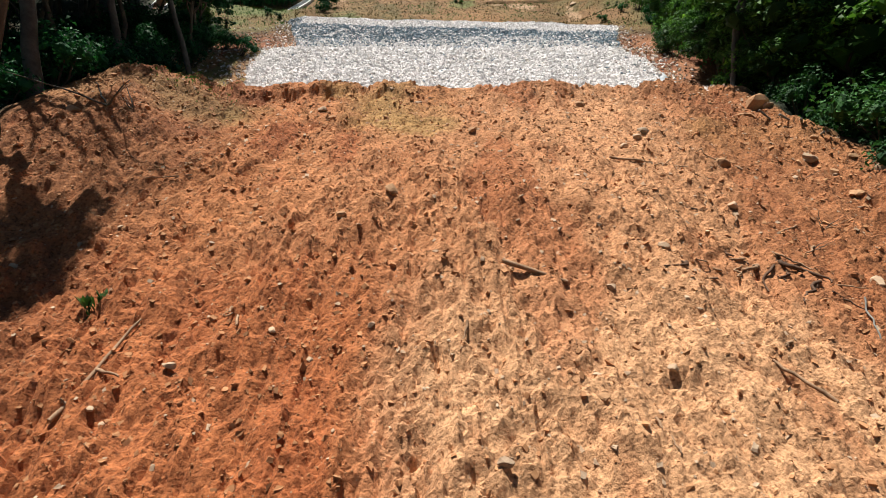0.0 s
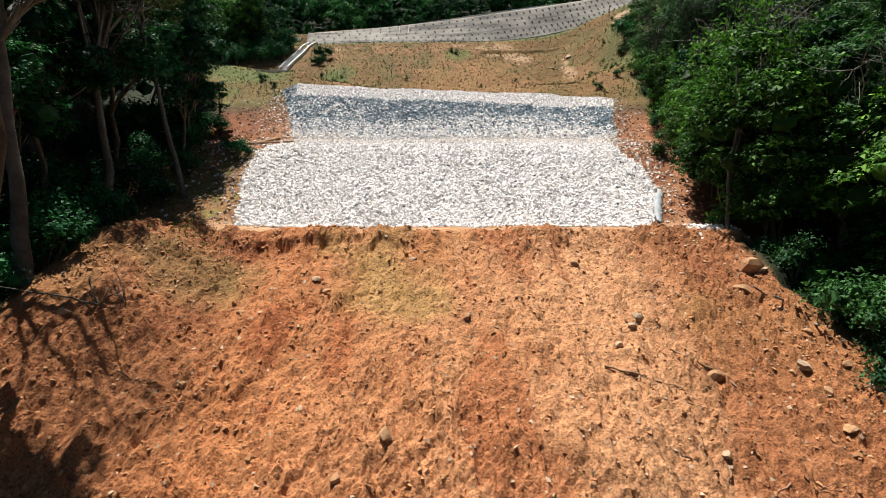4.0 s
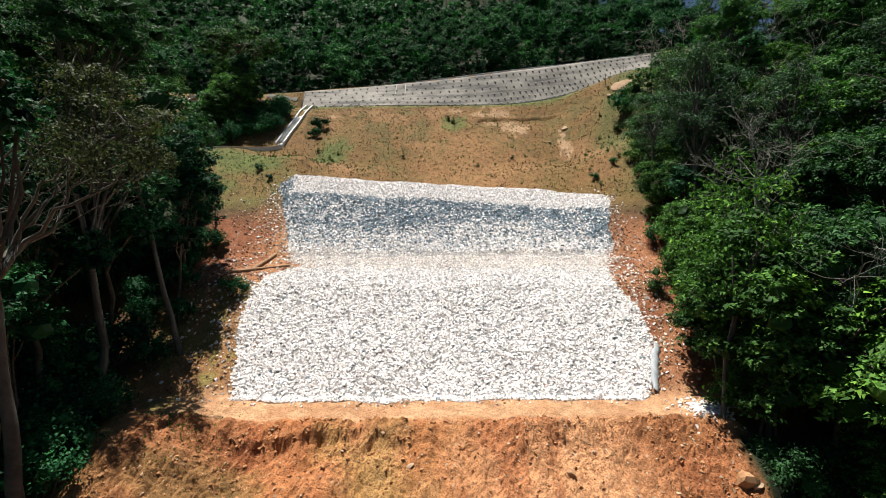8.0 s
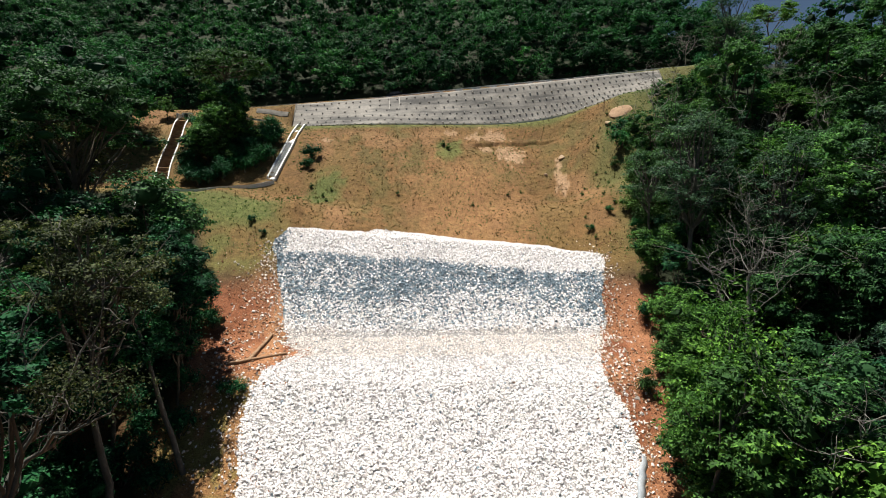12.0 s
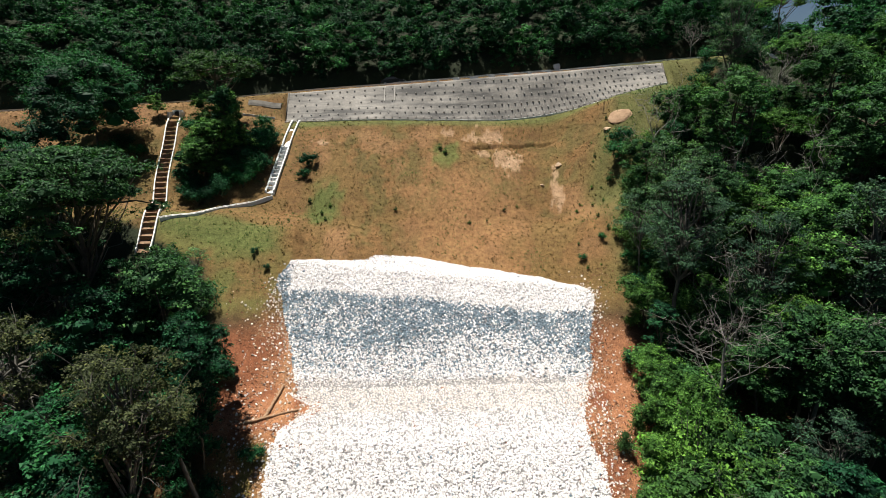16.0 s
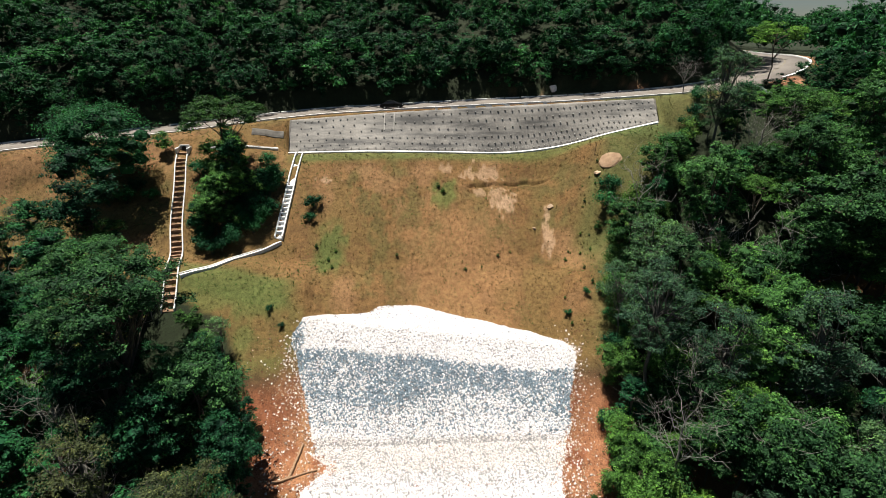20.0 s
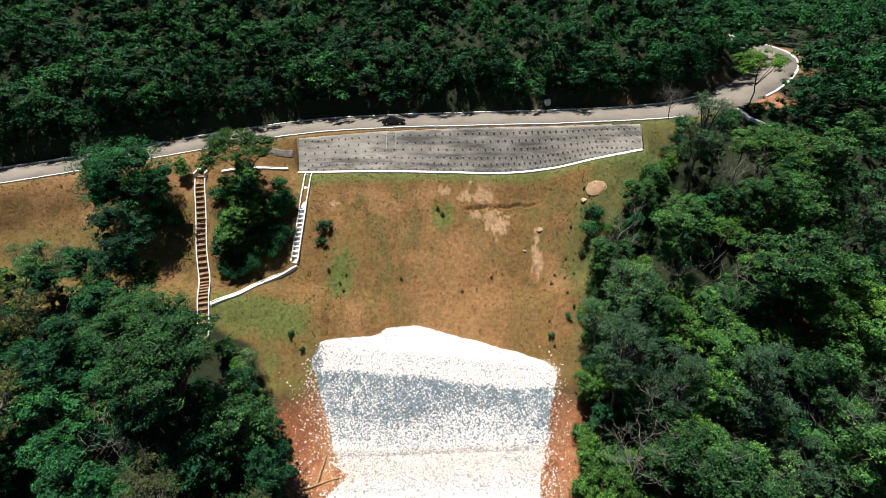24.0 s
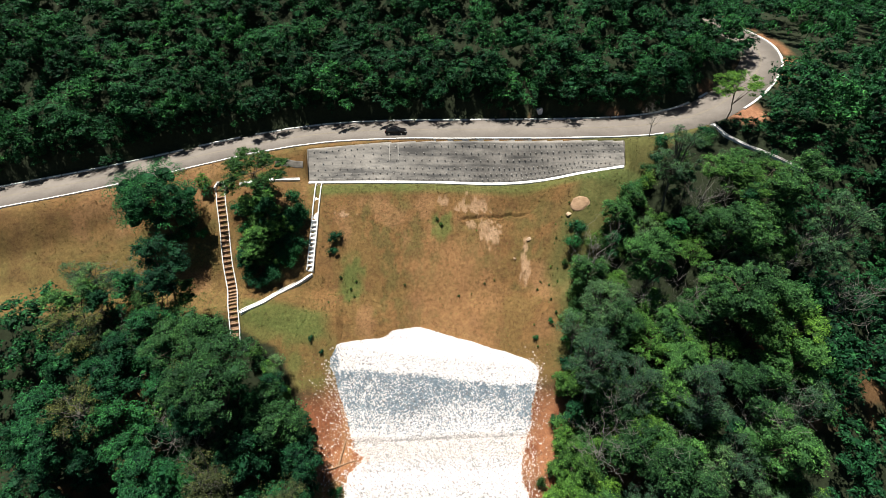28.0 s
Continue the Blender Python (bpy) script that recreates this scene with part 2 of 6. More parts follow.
ROAD_LINE = dense(ROAD, 10)
UPHILL = np.vstack([[(-4000, -1046)], ROAD_LINE[:, :2], [(50, 260), (50, 4000), (-4000, 4000)]])
ROAD_HALF = 4.4
WALL_BASE = [(-24.2, 92.8, 44.1), (-10, 91.8, 44.5), (3, 91.1, 44.45), (14, 90.0, 44.5), (23, 88.7, 45.8), (31, 87.4, 48.2), (38.8, 86.1, 50.3)]
WALL_TOP = [(-24.4, 97.4, 49.1), (-10, 97.3, 50.2), (3, 95.9, 51.1), (14, 94.0, 51.9), (23, 92.4, 52.5), (31, 91.0, 53.1), (38.9, 89.6, 53.6)]
WALL_BASE_LINE, WALL_TOP_LINE = dense(WALL_BASE, 10), dense(WALL_TOP, 10)


def near_road(x, y):
    """Distance to the road's centre line, its height there and the side (positive: uphill)."""
    x, y = np.asarray(x, float), np.asarray(y, float)
    best, z, inside = np.full(x.shape, 1e9), np.zeros(x.shape), np.zeros(x.shape, bool)
    for a, b in zip(ROAD_LINE, ROAD_LINE[1:]):
        e = b - a
        u = np.clip(((x - a[0]) * e[0] + (y - a[1]) * e[1]) / (e[0] ** 2 + e[1] ** 2), 0, 1)
        dx, dy = x - a[0] - u * e[0], y - a[1] - u * e[1]
        d = np.hypot(dx, dy)
        hit = d < best
        best, z = np.where(hit, d, best), np.where(hit, a[2] + u * e[2], z)
    for a, b in zip(UPHILL, np.roll(UPHILL, -1, 0)):
        with np.errstate(all="ignore"):
            inside ^= ((a[1] > y) != (b[1] > y)) & (x < (b[0] - a[0]) * (y - a[1]) / (b[1] - a[1]) + a[0])
    return best, z, np.where(inside, 1.0, -1.0)


def height(x, y):
    """The smooth form of the land."""
    x, y = np.asarray(x, float), np.asarray(y, float)
    z = np.interp(y, PROFILE_Y, PROFILE_Z)
    # the crest of the rock fill runs askew, with a level top behind it
    tilt = smooth(52, 56, y) * smooth(74, 66, y)
    crest = 26.75 - 0.075 * np.clip(x, -19, 21)
    back = np.interp(x, [-40, -19, -16, -8, -2, 5, 11, 18, 21, 40], [58, 60, 63, 64.5, 66.9, 64.8, 62.3, 59.8, 58, 56])
    slope = np.minimum(21.1 + 0.69 * (y - 52), crest + 0.02 * np.maximum(y - 60, 0) + 0.62 * np.maximum(y - back, 0))
    z = z * (1 - tilt) + slope * tilt
    up = smooth(45, 80, y)
    z = z + smooth(17, 33, x) * 8.0 * smooth(56, 82, y) + smooth(33, 70, x) * 3.0 * up
    z = z + smooth(-24, -37, x) * 1.6 * smooth(55, 68, y)
    wob = x + 0.9 * np.sin(0.8 * y) * np.sin(0.31 * y + 1.0) + 0.4 * np.sin(2.3 * y)
    z = z - (smooth(17.2, 20.4, wob) * 3.4 + smooth(-17.5, -21.5, x) * 3.0) * smooth(33, 27, y) + 1.8 * smooth(-10, -15.5, x) * smooth(16, 21.5, y) * smooth(31, 26.5, y)
    z = z + 1.3 * np.exp(-(((x + 27) / 4.0) ** 2)) * smooth(66, 71, y) * smooth(84, 76, y)
    d, rz, side = near_road(x, y)
    # above the road: a steep cut, then the wooded hill, lower beyond the bend
    hill = rz + 0.05 + 3.2 * smooth(ROAD_HALF + 0.4, ROAD_HALF + 3.2, d) + 0.66 * np.maximum(d - ROAD_HALF - 2.5, 0)
    hill = np.minimum(hill, 150 + 6 * np.sin(x * 0.02))
    past = smooth(52, 84, x - 0.25 * np.maximum(y - 120, 0))
    flat = rz + 0.05 + 0.6 * smooth(5, 9, d) + 0.46 * np.maximum(d - 9, 0) - 0.22 * np.maximum(d - 80, 0)
    hill = hill * (1 - past) + flat * past
    below = z
    # below the road: down to the slope
    k = smooth(ROAD_HALF + 7.0, ROAD_HALF + 0.7, d)
    cap = rz - 0.05
    below = below * (1 - k) + cap * k
    right = smooth(40, 52, x)
    fall = rz - (0.75 - 0.72 * smooth(96, 116, y)) * np.maximum(d - ROAD_HALF - 1.5, 0)
    low = np.minimum(below, 1e9)
    below = low * (1 - right) + np.maximum(np.minimum(fall, rz), np.minimum(z, rz)) * right
    out = np.where(side > 0, hill, below)
    # the foot and the back of the nailed wall
    yb, zb = np.interp(x, WALL_BASE_LINE[:, 0], WALL_BASE_LINE[:, 1]), np.interp(x, WALL_BASE_LINE[:, 0], WALL_BASE_LINE[:, 2])
    yt = np.interp(x, WALL_TOP_LINE[:, 0], WALL_TOP_LINE[:, 1])
    span = smooth(-25.0, -24.2, x) * smooth(39.6, 38.8, x)
    foot = np.maximum(smooth(yb - 5, yb - 0.4, y), 0) * (y < yt + 0.15)
    out = out * (1 - span * foot) + (zb - 0.05 - 0.3 * smooth(yb, yb + 0.4, y)) * span * foot
    behind = span * (y >= yt + 0.15) * (side < 0)
    out = out * (1 - behind) + (rz - 0.12) * behind
    core = smooth(ROAD_HALF + 0.9, ROAD_HALF + 0.3, d)
    return out * (1 - core) + (rz - 0.06) * core
# ---- mesh helpers ----
def value_noise(x, y, seed=0):
    """Smooth noise between 0 and 1 on a unit lattice."""
    xi, yi = np.floor(x).astype(np.int64), np.floor(y).astype(np.int64)
    u, v = x - xi, y - yi
    u, v = u * u * (3 - 2 * u), v * v * (3 - 2 * v)

    def at(i, j):
        n = (i * 374761393 + j * 668265263 + seed * 974634777) & 0x7FFFFFFF
        n = ((n ^ (n >> 13)) * 1274126177) & 0x7FFFFFFF
        return ((n ^ (n >> 16)) & 0xFFFF) / 65535.0

    return (at(xi, yi) * (1 - u) + at(xi + 1, yi) * u) * (1 - v) + (at(xi, yi + 1) * (1 - u) + at(xi + 1, yi + 1) * u) * v


def fbm(x, y, size, octaves=4, seed=0, gain=0.5):
    total, amp, top = 0.0, 1.0, 0.0
    for k in range(octaves):
        c, s = math.cos(0.6 + 1.1 * k), math.sin(0.6 + 1.1 * k)
        total = total + amp * value_noise((c * x - s * y) / size + 17.3 * k, (s * x + c * y) / size - 9.1 * k, seed + k)
        top, amp, size = top + amp, amp * gain, size * 0.5
    return total / top


def to_mesh(name, verts, faces, mat, flat=False):
    """A mesh from arrays; faces all of one size, or a list of such arrays."""
    me = bpy.data.meshes.new(name)
    blocks = faces if isinstance(faces, list) else [faces]
    blocks = [np.asarray(f, np.int32) for f in blocks if len(f)]
    verts = np.asarray(verts, np.float32)
    me.vertices.add(len(verts))
    me.vertices.foreach_set("co", verts.ravel())
    loops = np.concatenate([f.ravel() for f in blocks])
    sizes = np.concatenate([np.full(len(f), f.shape[1], np.int32) for f in blocks])
    me.loops.add(len(loops))
    me.loops.foreach_set("vertex_index", loops)
    me.polygons.add(len(sizes))
    me.polygons.foreach_set("loop_start", np.concatenate([[0], np.cumsum(sizes)[:-1]]).astype(np.int32))
    me.polygons.foreach_set("use_smooth", np.full(len(sizes), not flat))
    me.update(calc_edges=True)
    me.validate()
    me.materials.append(mat)
    return me


def join(pieces):
    """Verts and face blocks of several (verts, faces) pieces."""
    verts, quads, tris, n = [], [], [], 0
    for v, f in pieces:
        f = np.asarray(f, np.int64)
        verts.append(np.asarray(v, float))
        (quads if f.shape[1] == 4 else tris).append(f + n)
        n += len(v)
    blocks = [np.vstack(b) for b in (quads, tris) if b]
    return np.vstack(verts), blocks


def part(name, bm_or_mesh, mat, parent, label=""):
    """One mesh object under a thing or a part."""
    if isinstance(bm_or_mesh, bmesh.types.BMesh):
        me = bpy.data.meshes.new(name)
        bm_or_mesh.to_mesh(me)
        bm_or_mesh.free()
        me.materials.append(mat)
    else:
        me = bm_or_mesh
    ob = new(name, me)
    ob.parent = parent
    if label:
        tagged(ob, label)
    return ob


def thing(name, label, category, group="", kind="", at=None):
    ob = new(name)
    ob.empty_display_size = 0.3
    if at is not None:
        ob.matrix_world = at
    return tagged(ob, label, category, group, kind)


def box(sx, sy, sz, bevel=0.0, at=(0, 0, 0)):
    bm = bmesh.new()
    bmesh.ops.create_cube(bm, size=1, matrix=Matrix.Translation(at) @ Matrix.Diagonal((sx, sy, sz, 1)))
    if bevel:
        bmesh.ops.bevel(bm, geom=bm.edges[:], offset=bevel, segments=2, affect="EDGES")
    return bm


def sweep(path, profile, closed=True):
    """A profile of (sideways to the right, up) carried along a path of points."""
    path = np.asarray(path, float)
    d = np.gradient(path[:, :2], axis=0)
    d /= np.linalg.norm(d, axis=1)[:, None] + 1e-9
    right = np.stack([d[:, 1], -d[:, 0]], 1)
    prof = np.asarray(profile, float)
    n, k = len(path), len(prof)
    v = np.zeros((n, k, 3))
    v[:, :, :2] = path[:, None, :2] + right[:, None, :] * prof[None, :, :1]
    v[:, :, 2] = path[:, None, 2] + prof[None, :, 1]
    f = []
    for i in range(n - 1):
        for j in range(k if closed else k - 1):
            a, b = j, (j + 1) % k
            f.append((i * k + a, i * k + b, (i + 1) * k + b, (i + 1) * k + a))
    blocks = [np.array(f)]
    v = v.reshape(-1, 3)
    if closed and k == 4:
        blocks[0] = np.vstack([blocks[0], [[3, 2, 1, 0], [(n - 1) * k + j for j in range(4)]]])
    return v, blocks


def tube(points, radii, sides=6):
    p, r = np.asarray(points, float), np.asarray(radii, float)
    t = np.gradient(p, axis=0)
    t /= np.linalg.norm(t, axis=1)[:, None] + 1e-9
    ref = np.where(np.abs(t[:, 2:3]) > 0.9, [[1.0, 0, 0]], [[0, 0, 1.0]])
    a = np.cross(t, ref)
    a /= np.linalg.norm(a, axis=1)[:, None] + 1e-9
    b = np.cross(t, a)
    ang = np.linspace(0, 2 * np.pi, sides, endpoint=False)
    v = p[:, None] + r[:, None, None] * (a[:, None] * np.cos(ang)[None, :, None] + b[:, None] * np.sin(ang)[None, :, None])
    i, j = np.meshgrid(np.arange(len(p) - 1), np.arange(sides), indexing="ij")
    j2 = (j + 1) % sides
    f = np.stack([i * sides + j, i * sides + j2, (i + 1) * sides + j2, (i + 1) * sides + j], -1).reshape(-1, 4)
    return v.reshape(-1, 3), f


GRID = {}


def on_ground(x, y):
    """Height of the ground sheet at a place."""
    xs, ys, z = GRID["x"], GRID["y"], GRID["z"]
    i, j = np.clip(np.searchsorted(xs, x) - 1, 0, len(xs) - 2), np.clip(np.searchsorted(ys, y) - 1, 0, len(ys) - 2)
    u, v = (x - xs[i]) / (xs[i + 1] - xs[i]), (y - ys[j]) / (ys[j + 1] - ys[j])
    return float((z[j, i] * (1 - u) + z[j, i + 1] * u) * (1 - v) + (z[j + 1, i] * (1 - u) + z[j + 1, i + 1] * u) * v)


# ---- the ground: one sheet to the horizon ----
def dirt_mask(x, y):
    edge = 17.0 + 1.3 * (fbm(x, y, 5, 3, 5) - 0.5) * 2
    return smooth(edge + 0.8, edge - 0.8, np.abs(x - 0.1)) * smooth(30.2, 29.3, y) * smooth(-40, -20, y)


def relief(x, y):
    """The land with its clods, rills and hummocks."""
    z = height(x, y)
    m = dirt_mask(x, y)
    lump = np.abs(fbm(x, y, 2.2, 5, 11, 0.62) - 0.5) * 2
    rill = fbm(x * 1.6, y * 0.33, 2.0, 4, 23)
    crumb = fbm(x, y, 0.62, 3, 31, 0.6)
    bits = np.abs(fbm(x, y, 0.5, 2, 37, 0.6) - 0.5) * 2
    rough = smooth(0.35, 0.6, fbm(x, y, 3.0, 3, 33)) * 0.75 + 0.35
    chunk = smooth(0.47, 0.57, fbm(x, y * 0.8, 0.75, 3, 34, 0.6)) * 0.12 + smooth(0.47, 0.58, fbm(x, y * 0.8, 0.36, 2, 35)) * 0.10 + smooth(0.43, 0.62, value_noise(x / 0.17, y / 0.2, 36)) * 0.07
    z = z + m * (0.7 * (lump - 0.25) + 0.6 * (rill - 0.5) + 0.3 * (crumb - 0.5) + rough * chunk - 0.10 * (bits > 0.78) * rough)
    grain = np.abs(fbm(x, y, 0.30, 2, 45, 0.7) - 0.5) * 2
    pit = smooth(0.66, 0.76, value_noise(x / 0.33, y / 0.42, 46)) * smooth(0.4, 0.6, fbm(x, y, 2.4, 2, 47))
    groove = np.abs(fbm(x * 1.9 + 0.05 * y, y * 0.12, 1.2, 3, 48) - 0.5) * 2
    z = z + m * smooth(24, 14, y) * (0.16 * (grain - 0.3) - 0.16 * pit - 0.12 * smooth(0.12, 0.02, groove))
    # a ragged lip at the head of the dirt slope
    lip = 28.3 + 1.6 * (fbm(x, 0 * y, 2.0, 5, 41, 0.65) - 0.5)
    z = z + m * smooth(17, 10, np.abs(x)) * (smooth(lip - 0.12, lip + 0.12, y) - 0.5) * (0.3 + 0.55 * smooth(-1, -4, x) * smooth(-14, -11, x)) * fbm(x, 0 * y, 0.9, 4, 43) * smooth(2.6, 0.5, np.abs(y - lip))
    d, rz, side = near_road(x, y)
    rest = (1 - m) * smooth(ROAD_HALF + 0.8, ROAD_HALF + 2.5, d)
    wall = smooth(86, 90, y) * smooth(-27, -24, x) * smooth(41, 39, x)
    rest = rest * (1 - wall)
    scar = np.interp(x, [5, 13.5, 23.6], [83.4, 84.1, 83.6]) + 1.3 * (fbm(x, 0 * y, 3.0, 4, 57, 0.6) - 0.5)
    z = z + smooth(6, 8, x) * smooth(22, 18, x) * (0.3 * (smooth(scar - 0.2, scar + 0.2, y) - 0.5) * smooth(2.2, 0.4, np.abs(y - scar)) - 0.35 * smooth(0.24, 0.10, np.abs(y - scar)) * smooth(0.34, 0.5, fbm(x, 0 * y, 1.7, 3, 58)))
    z = z + rest * (0.5 * (fbm(x, y, 4.0, 4, 51) - 0.5) + 0.16 * (fbm(x, y, 0.9, 3, 53) - 0.5))
    return z


def blend(base, colour, k):
    return base * (1 - k[:, None]) + np.array(colour) * k[:, None]


def earth_colour(x, y):
    n1, n2, n3 = fbm(x, y, 9, 4, 61), fbm(x, y, 3.2, 4, 67), fbm(x, y, 1.1, 3, 71)
    # leaf litter under the woods, its colour blackened for the trees' shade
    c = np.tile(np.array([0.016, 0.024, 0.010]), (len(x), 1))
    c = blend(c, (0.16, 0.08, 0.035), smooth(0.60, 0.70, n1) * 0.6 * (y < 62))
    # the grass slope between the stones and the road
    left = np.interp(y, [57, 62, 66, 68, 92], [-24, -28, -38, -130, -150])
    right = np.interp(y, [56, 62, 74, 80, 88, 92], [24, 27, 31.5, 38, 48, 56])
    g = smooth(left - 1, left + 1, x + 2 * (n2 - 0.5)) * smooth(right + 1.5, right - 1.0, x + 3 * (n2 - 0.5)) * smooth(55, 58, y + 2 * (n2 - 0.5)) * (near_road(x, y)[2] < 0)
    c = blend(c, (0.157, 0.090, 0.034), g)
    c = blend(c, (0.100, 0.113, 0.034), g * smooth(-35, -42, x) * smooth(84, 76, y) * (0.35 + 0.65 * smooth(0.42, 0.58, n2)) * 0.8)
    c = blend(c, (0.092, 0.055, 0.022), g * smooth(0.46, 0.62, n3) * 0.5)
    c = blend(c, (0.142, 0.093, 0.033), g * smooth(0.46, 0.6, n2) * 0.75)
    c = blend(c, (0.088, 0.083, 0.026), g * smooth(0.54, 0.66, n1) * smooth(0.4, 0.6, n3) * 0.55)
    c = blend(c, (0.092, 0.109, 0.031), g * smooth(70, 62, y) * smooth(-14, -22, x) * (0.3 + 0.7 * smooth(0.4, 0.6, n2)) * 0.8)
    c = blend(c, (0.276, 0.150, 0.069), g * smooth(11, 3, np.hypot((x - 4.5) * 0.9, (y - 69) * 0.6) + 6 * (n2 - 0.5)) * 0.55)
    c = blend(c, (0.214, 0.121, 0.057), g * smooth(0.55, 0.7, fbm(x, y, 6, 4, 79)) * 0.7)
    c = blend(c, (0.080, 0.104, 0.028), g * smooth(3.2, 1.4, np.abs(y - (66.6 - 0.16 * (x + 28)))) * smooth(-17, -21, x) * smooth(-36, -33, x) * 0.85)
    c = blend(c, (0.077, 0.104, 0.028), g * smooth(1.9, 0.8, np.abs(y - 90.0 + 0.0028 * np.maximum(x + 8, 0) ** 2)) * 0.75 * smooth(-25, -22, x))
    c = blend(c, (0.073, 0.100, 0.026), g * smooth(3.5, 1.2, np.hypot(x + 15, (y - 74) * 0.7) + 3 * (n3 - 0.5)) * 0.9)
    c = blend(c, (0.085, 0.113, 0.029), g * smooth(2.6, 1.0, np.hypot(x - 3.2, (y - 82.5) * 0.8) + 3 * (n3 - 0.5)) * 0.8)
    c = blend(c, (0.065, 0.087, 0.026), g * smooth(21, 27, x - 0.35 * np.maximum(y - 72, 0) + 5 * (n2 - 0.5)) * 0.75)
    # bare pale patches in the grass
    for px, py, sx, sy in ((9.6, 85.9, 2.9, 1.6), (11.6, 81.6, 2.0, 1.9), (13.4, 80.4, 1.3, 2.0), (19.0, 76.0, 0.9, 3.2), (19.6, 78.4, 0.5, 1.5), (3.6, 86.8, 1.2, 0.6), (9, 82.6, 1.6, 0.8), (-16, 84.8, 1.8, 0.5)):
        k = smooth(1.05, 0.85, np.hypot((x - px) / (0.8 * sx), (y - py) / (0.8 * sy)) + 2.2 * (n3 - 0.5) + 1.2 * (n2 - 0.5) + 1.5 * (fbm(x, y, 0.4, 2, 73) - 0.5))
        c = blend(c, (0.36, 0.245, 0.155), g * k * 0.6)
    # red earth beside the stones, the bench and the dirt slope
    lim = np.interp(y, [33, 45, 58], [-18.5, -21.5, -24.5])
    r = smooth(lim - 1.2, lim + 1.2, x + 3 * (n2 - 0.5)) * smooth(26, 22.5, x + 2 * (n2 - 0.5)) * smooth(61, 55, y + 4 * (n2 - 0.5) + 0.18 * np.abs(x)) * smooth(30, 34, y)
    c = blend(c, (0.19, 0.072, 0.034), r)
    c = blend(c, (0.29, 0.135, 0.068), r * smooth(0.5, 0.62, n2) * 0.8)
    c = blend(c, (0.34, 0.18, 0.09), r * smooth(1.4, 0.4, np.abs(x + 14.6 + 0.02 * (y - 50))) * smooth(43, 46, y) * 0.8)
    side_earth = smooth(-21.5, -19.0, x + 3 * (n2 - 0.5)) * smooth(-12, -15, x) * smooth(25, 27.5, y + 2 * (n3 - 0.5)) * smooth(44, 40, y)
    c = blend(c, (0.24, 0.13, 0.055), side_earth)
    c = blend(c, (0.17, 0.15, 0.045), side_earth * smooth(0.44, 0.58, n3) * 0.8)
    bench = smooth(28.4, 29.6, y) * smooth(34, 33, y) * smooth(18, 15, np.abs(x - 1) + 2 * (n2 - 0.5))
    c = blend(c, (0.40, 0.24, 0.135), bench)
    c = blend(c, (0.30, 0.15, 0.075), bench * smooth(0.48, 0.62, n3) * 0.6)
    m = dirt_mask(x, y)
    c = blend(c, (0.392, 0.160, 0.064), m)
    wide, seam = smooth(-10, 9, x + 7 * (n1 - 0.5) + 5 * (n2 - 0.5)), smooth(-2.7, -1.1, x + 1.6 * (n2 - 0.5) + 0.8 * (n3 - 0.5))
    pale = (wide + (seam - wide) * smooth(16, 13, y)) * smooth(14.0, 9.5, x + 3 * (n2 - 0.5))
    c = blend(c, (0.475, 0.275, 0.148), m * pale * (0.62 + 0.3 * smooth(17, 11, y)))
    c = blend(c, (0.311, 0.107, 0.041), m * smooth(0.50, 0.62, fbm(x * 1.5, y * 0.5, 3.0, 4, 83)) * (1 - 0.55 * pale))
    c = blend(c, (0.318, 0.100, 0.035), m * smooth(1, -4, x + 4 * (n2 - 0.5)) * smooth(17, 13, y + 3 * (n1 - 0.5)) * 0.7)
    c = blend(c, (0.311, 0.215, 0.074), m * smooth(0.52, 0.66, n1) * smooth(18, 24, y) * 0.6)
    c = blend(c, (0.244, 0.100, 0.043), m * smooth(8, 13, x + 3 * (n2 - 0.5)) * 0.75)
    c = blend(c, (0.148, 0.141, 0.044), m * smooth(2.6, 1.0, np.hypot((x + 12.5) * 0.6, y - 25.3) + 2 * (n3 - 0.5)) * 0.8)
    c = blend(c, (0.215, 0.090, 0.040), m * smooth(-8, -12.5, x + 3 * (n2 - 0.5)) * 0.6)
    # cut bank over the road and the open ground beyond the bend
    d, rz, side = near_road(x, y)
    c = blend(c, (0.15, 0.085, 0.045), (side > 0) * smooth(7.0, 5.6, d) * smooth(0.58, 0.68, n2) * smooth(10, 30, x))
    c = blend(c, (0.25, 0.125, 0.07), smooth(5.5, 2.5, np.hypot(x - 66, y - 96.5) + 3 * (n2 - 0.5)))
    c = blend(c, (0.20, 0.10, 0.05), (side < 0) * smooth(8.5, 6.5, d) * smooth(76, 82, x) * smooth(0.4, 0.55, n2))
    return c


def spaced(stops):
    """Coordinates from (start, step) stops to the last start."""
    out = []
    for (a, s), (b, _) in zip(stops, stops[1:]):
        out.append(np.linspace(a, b, max(2, int(round((b - a) / s)) + 1))[:-1])
    return np.concatenate(out + [[stops[-1][0]]])


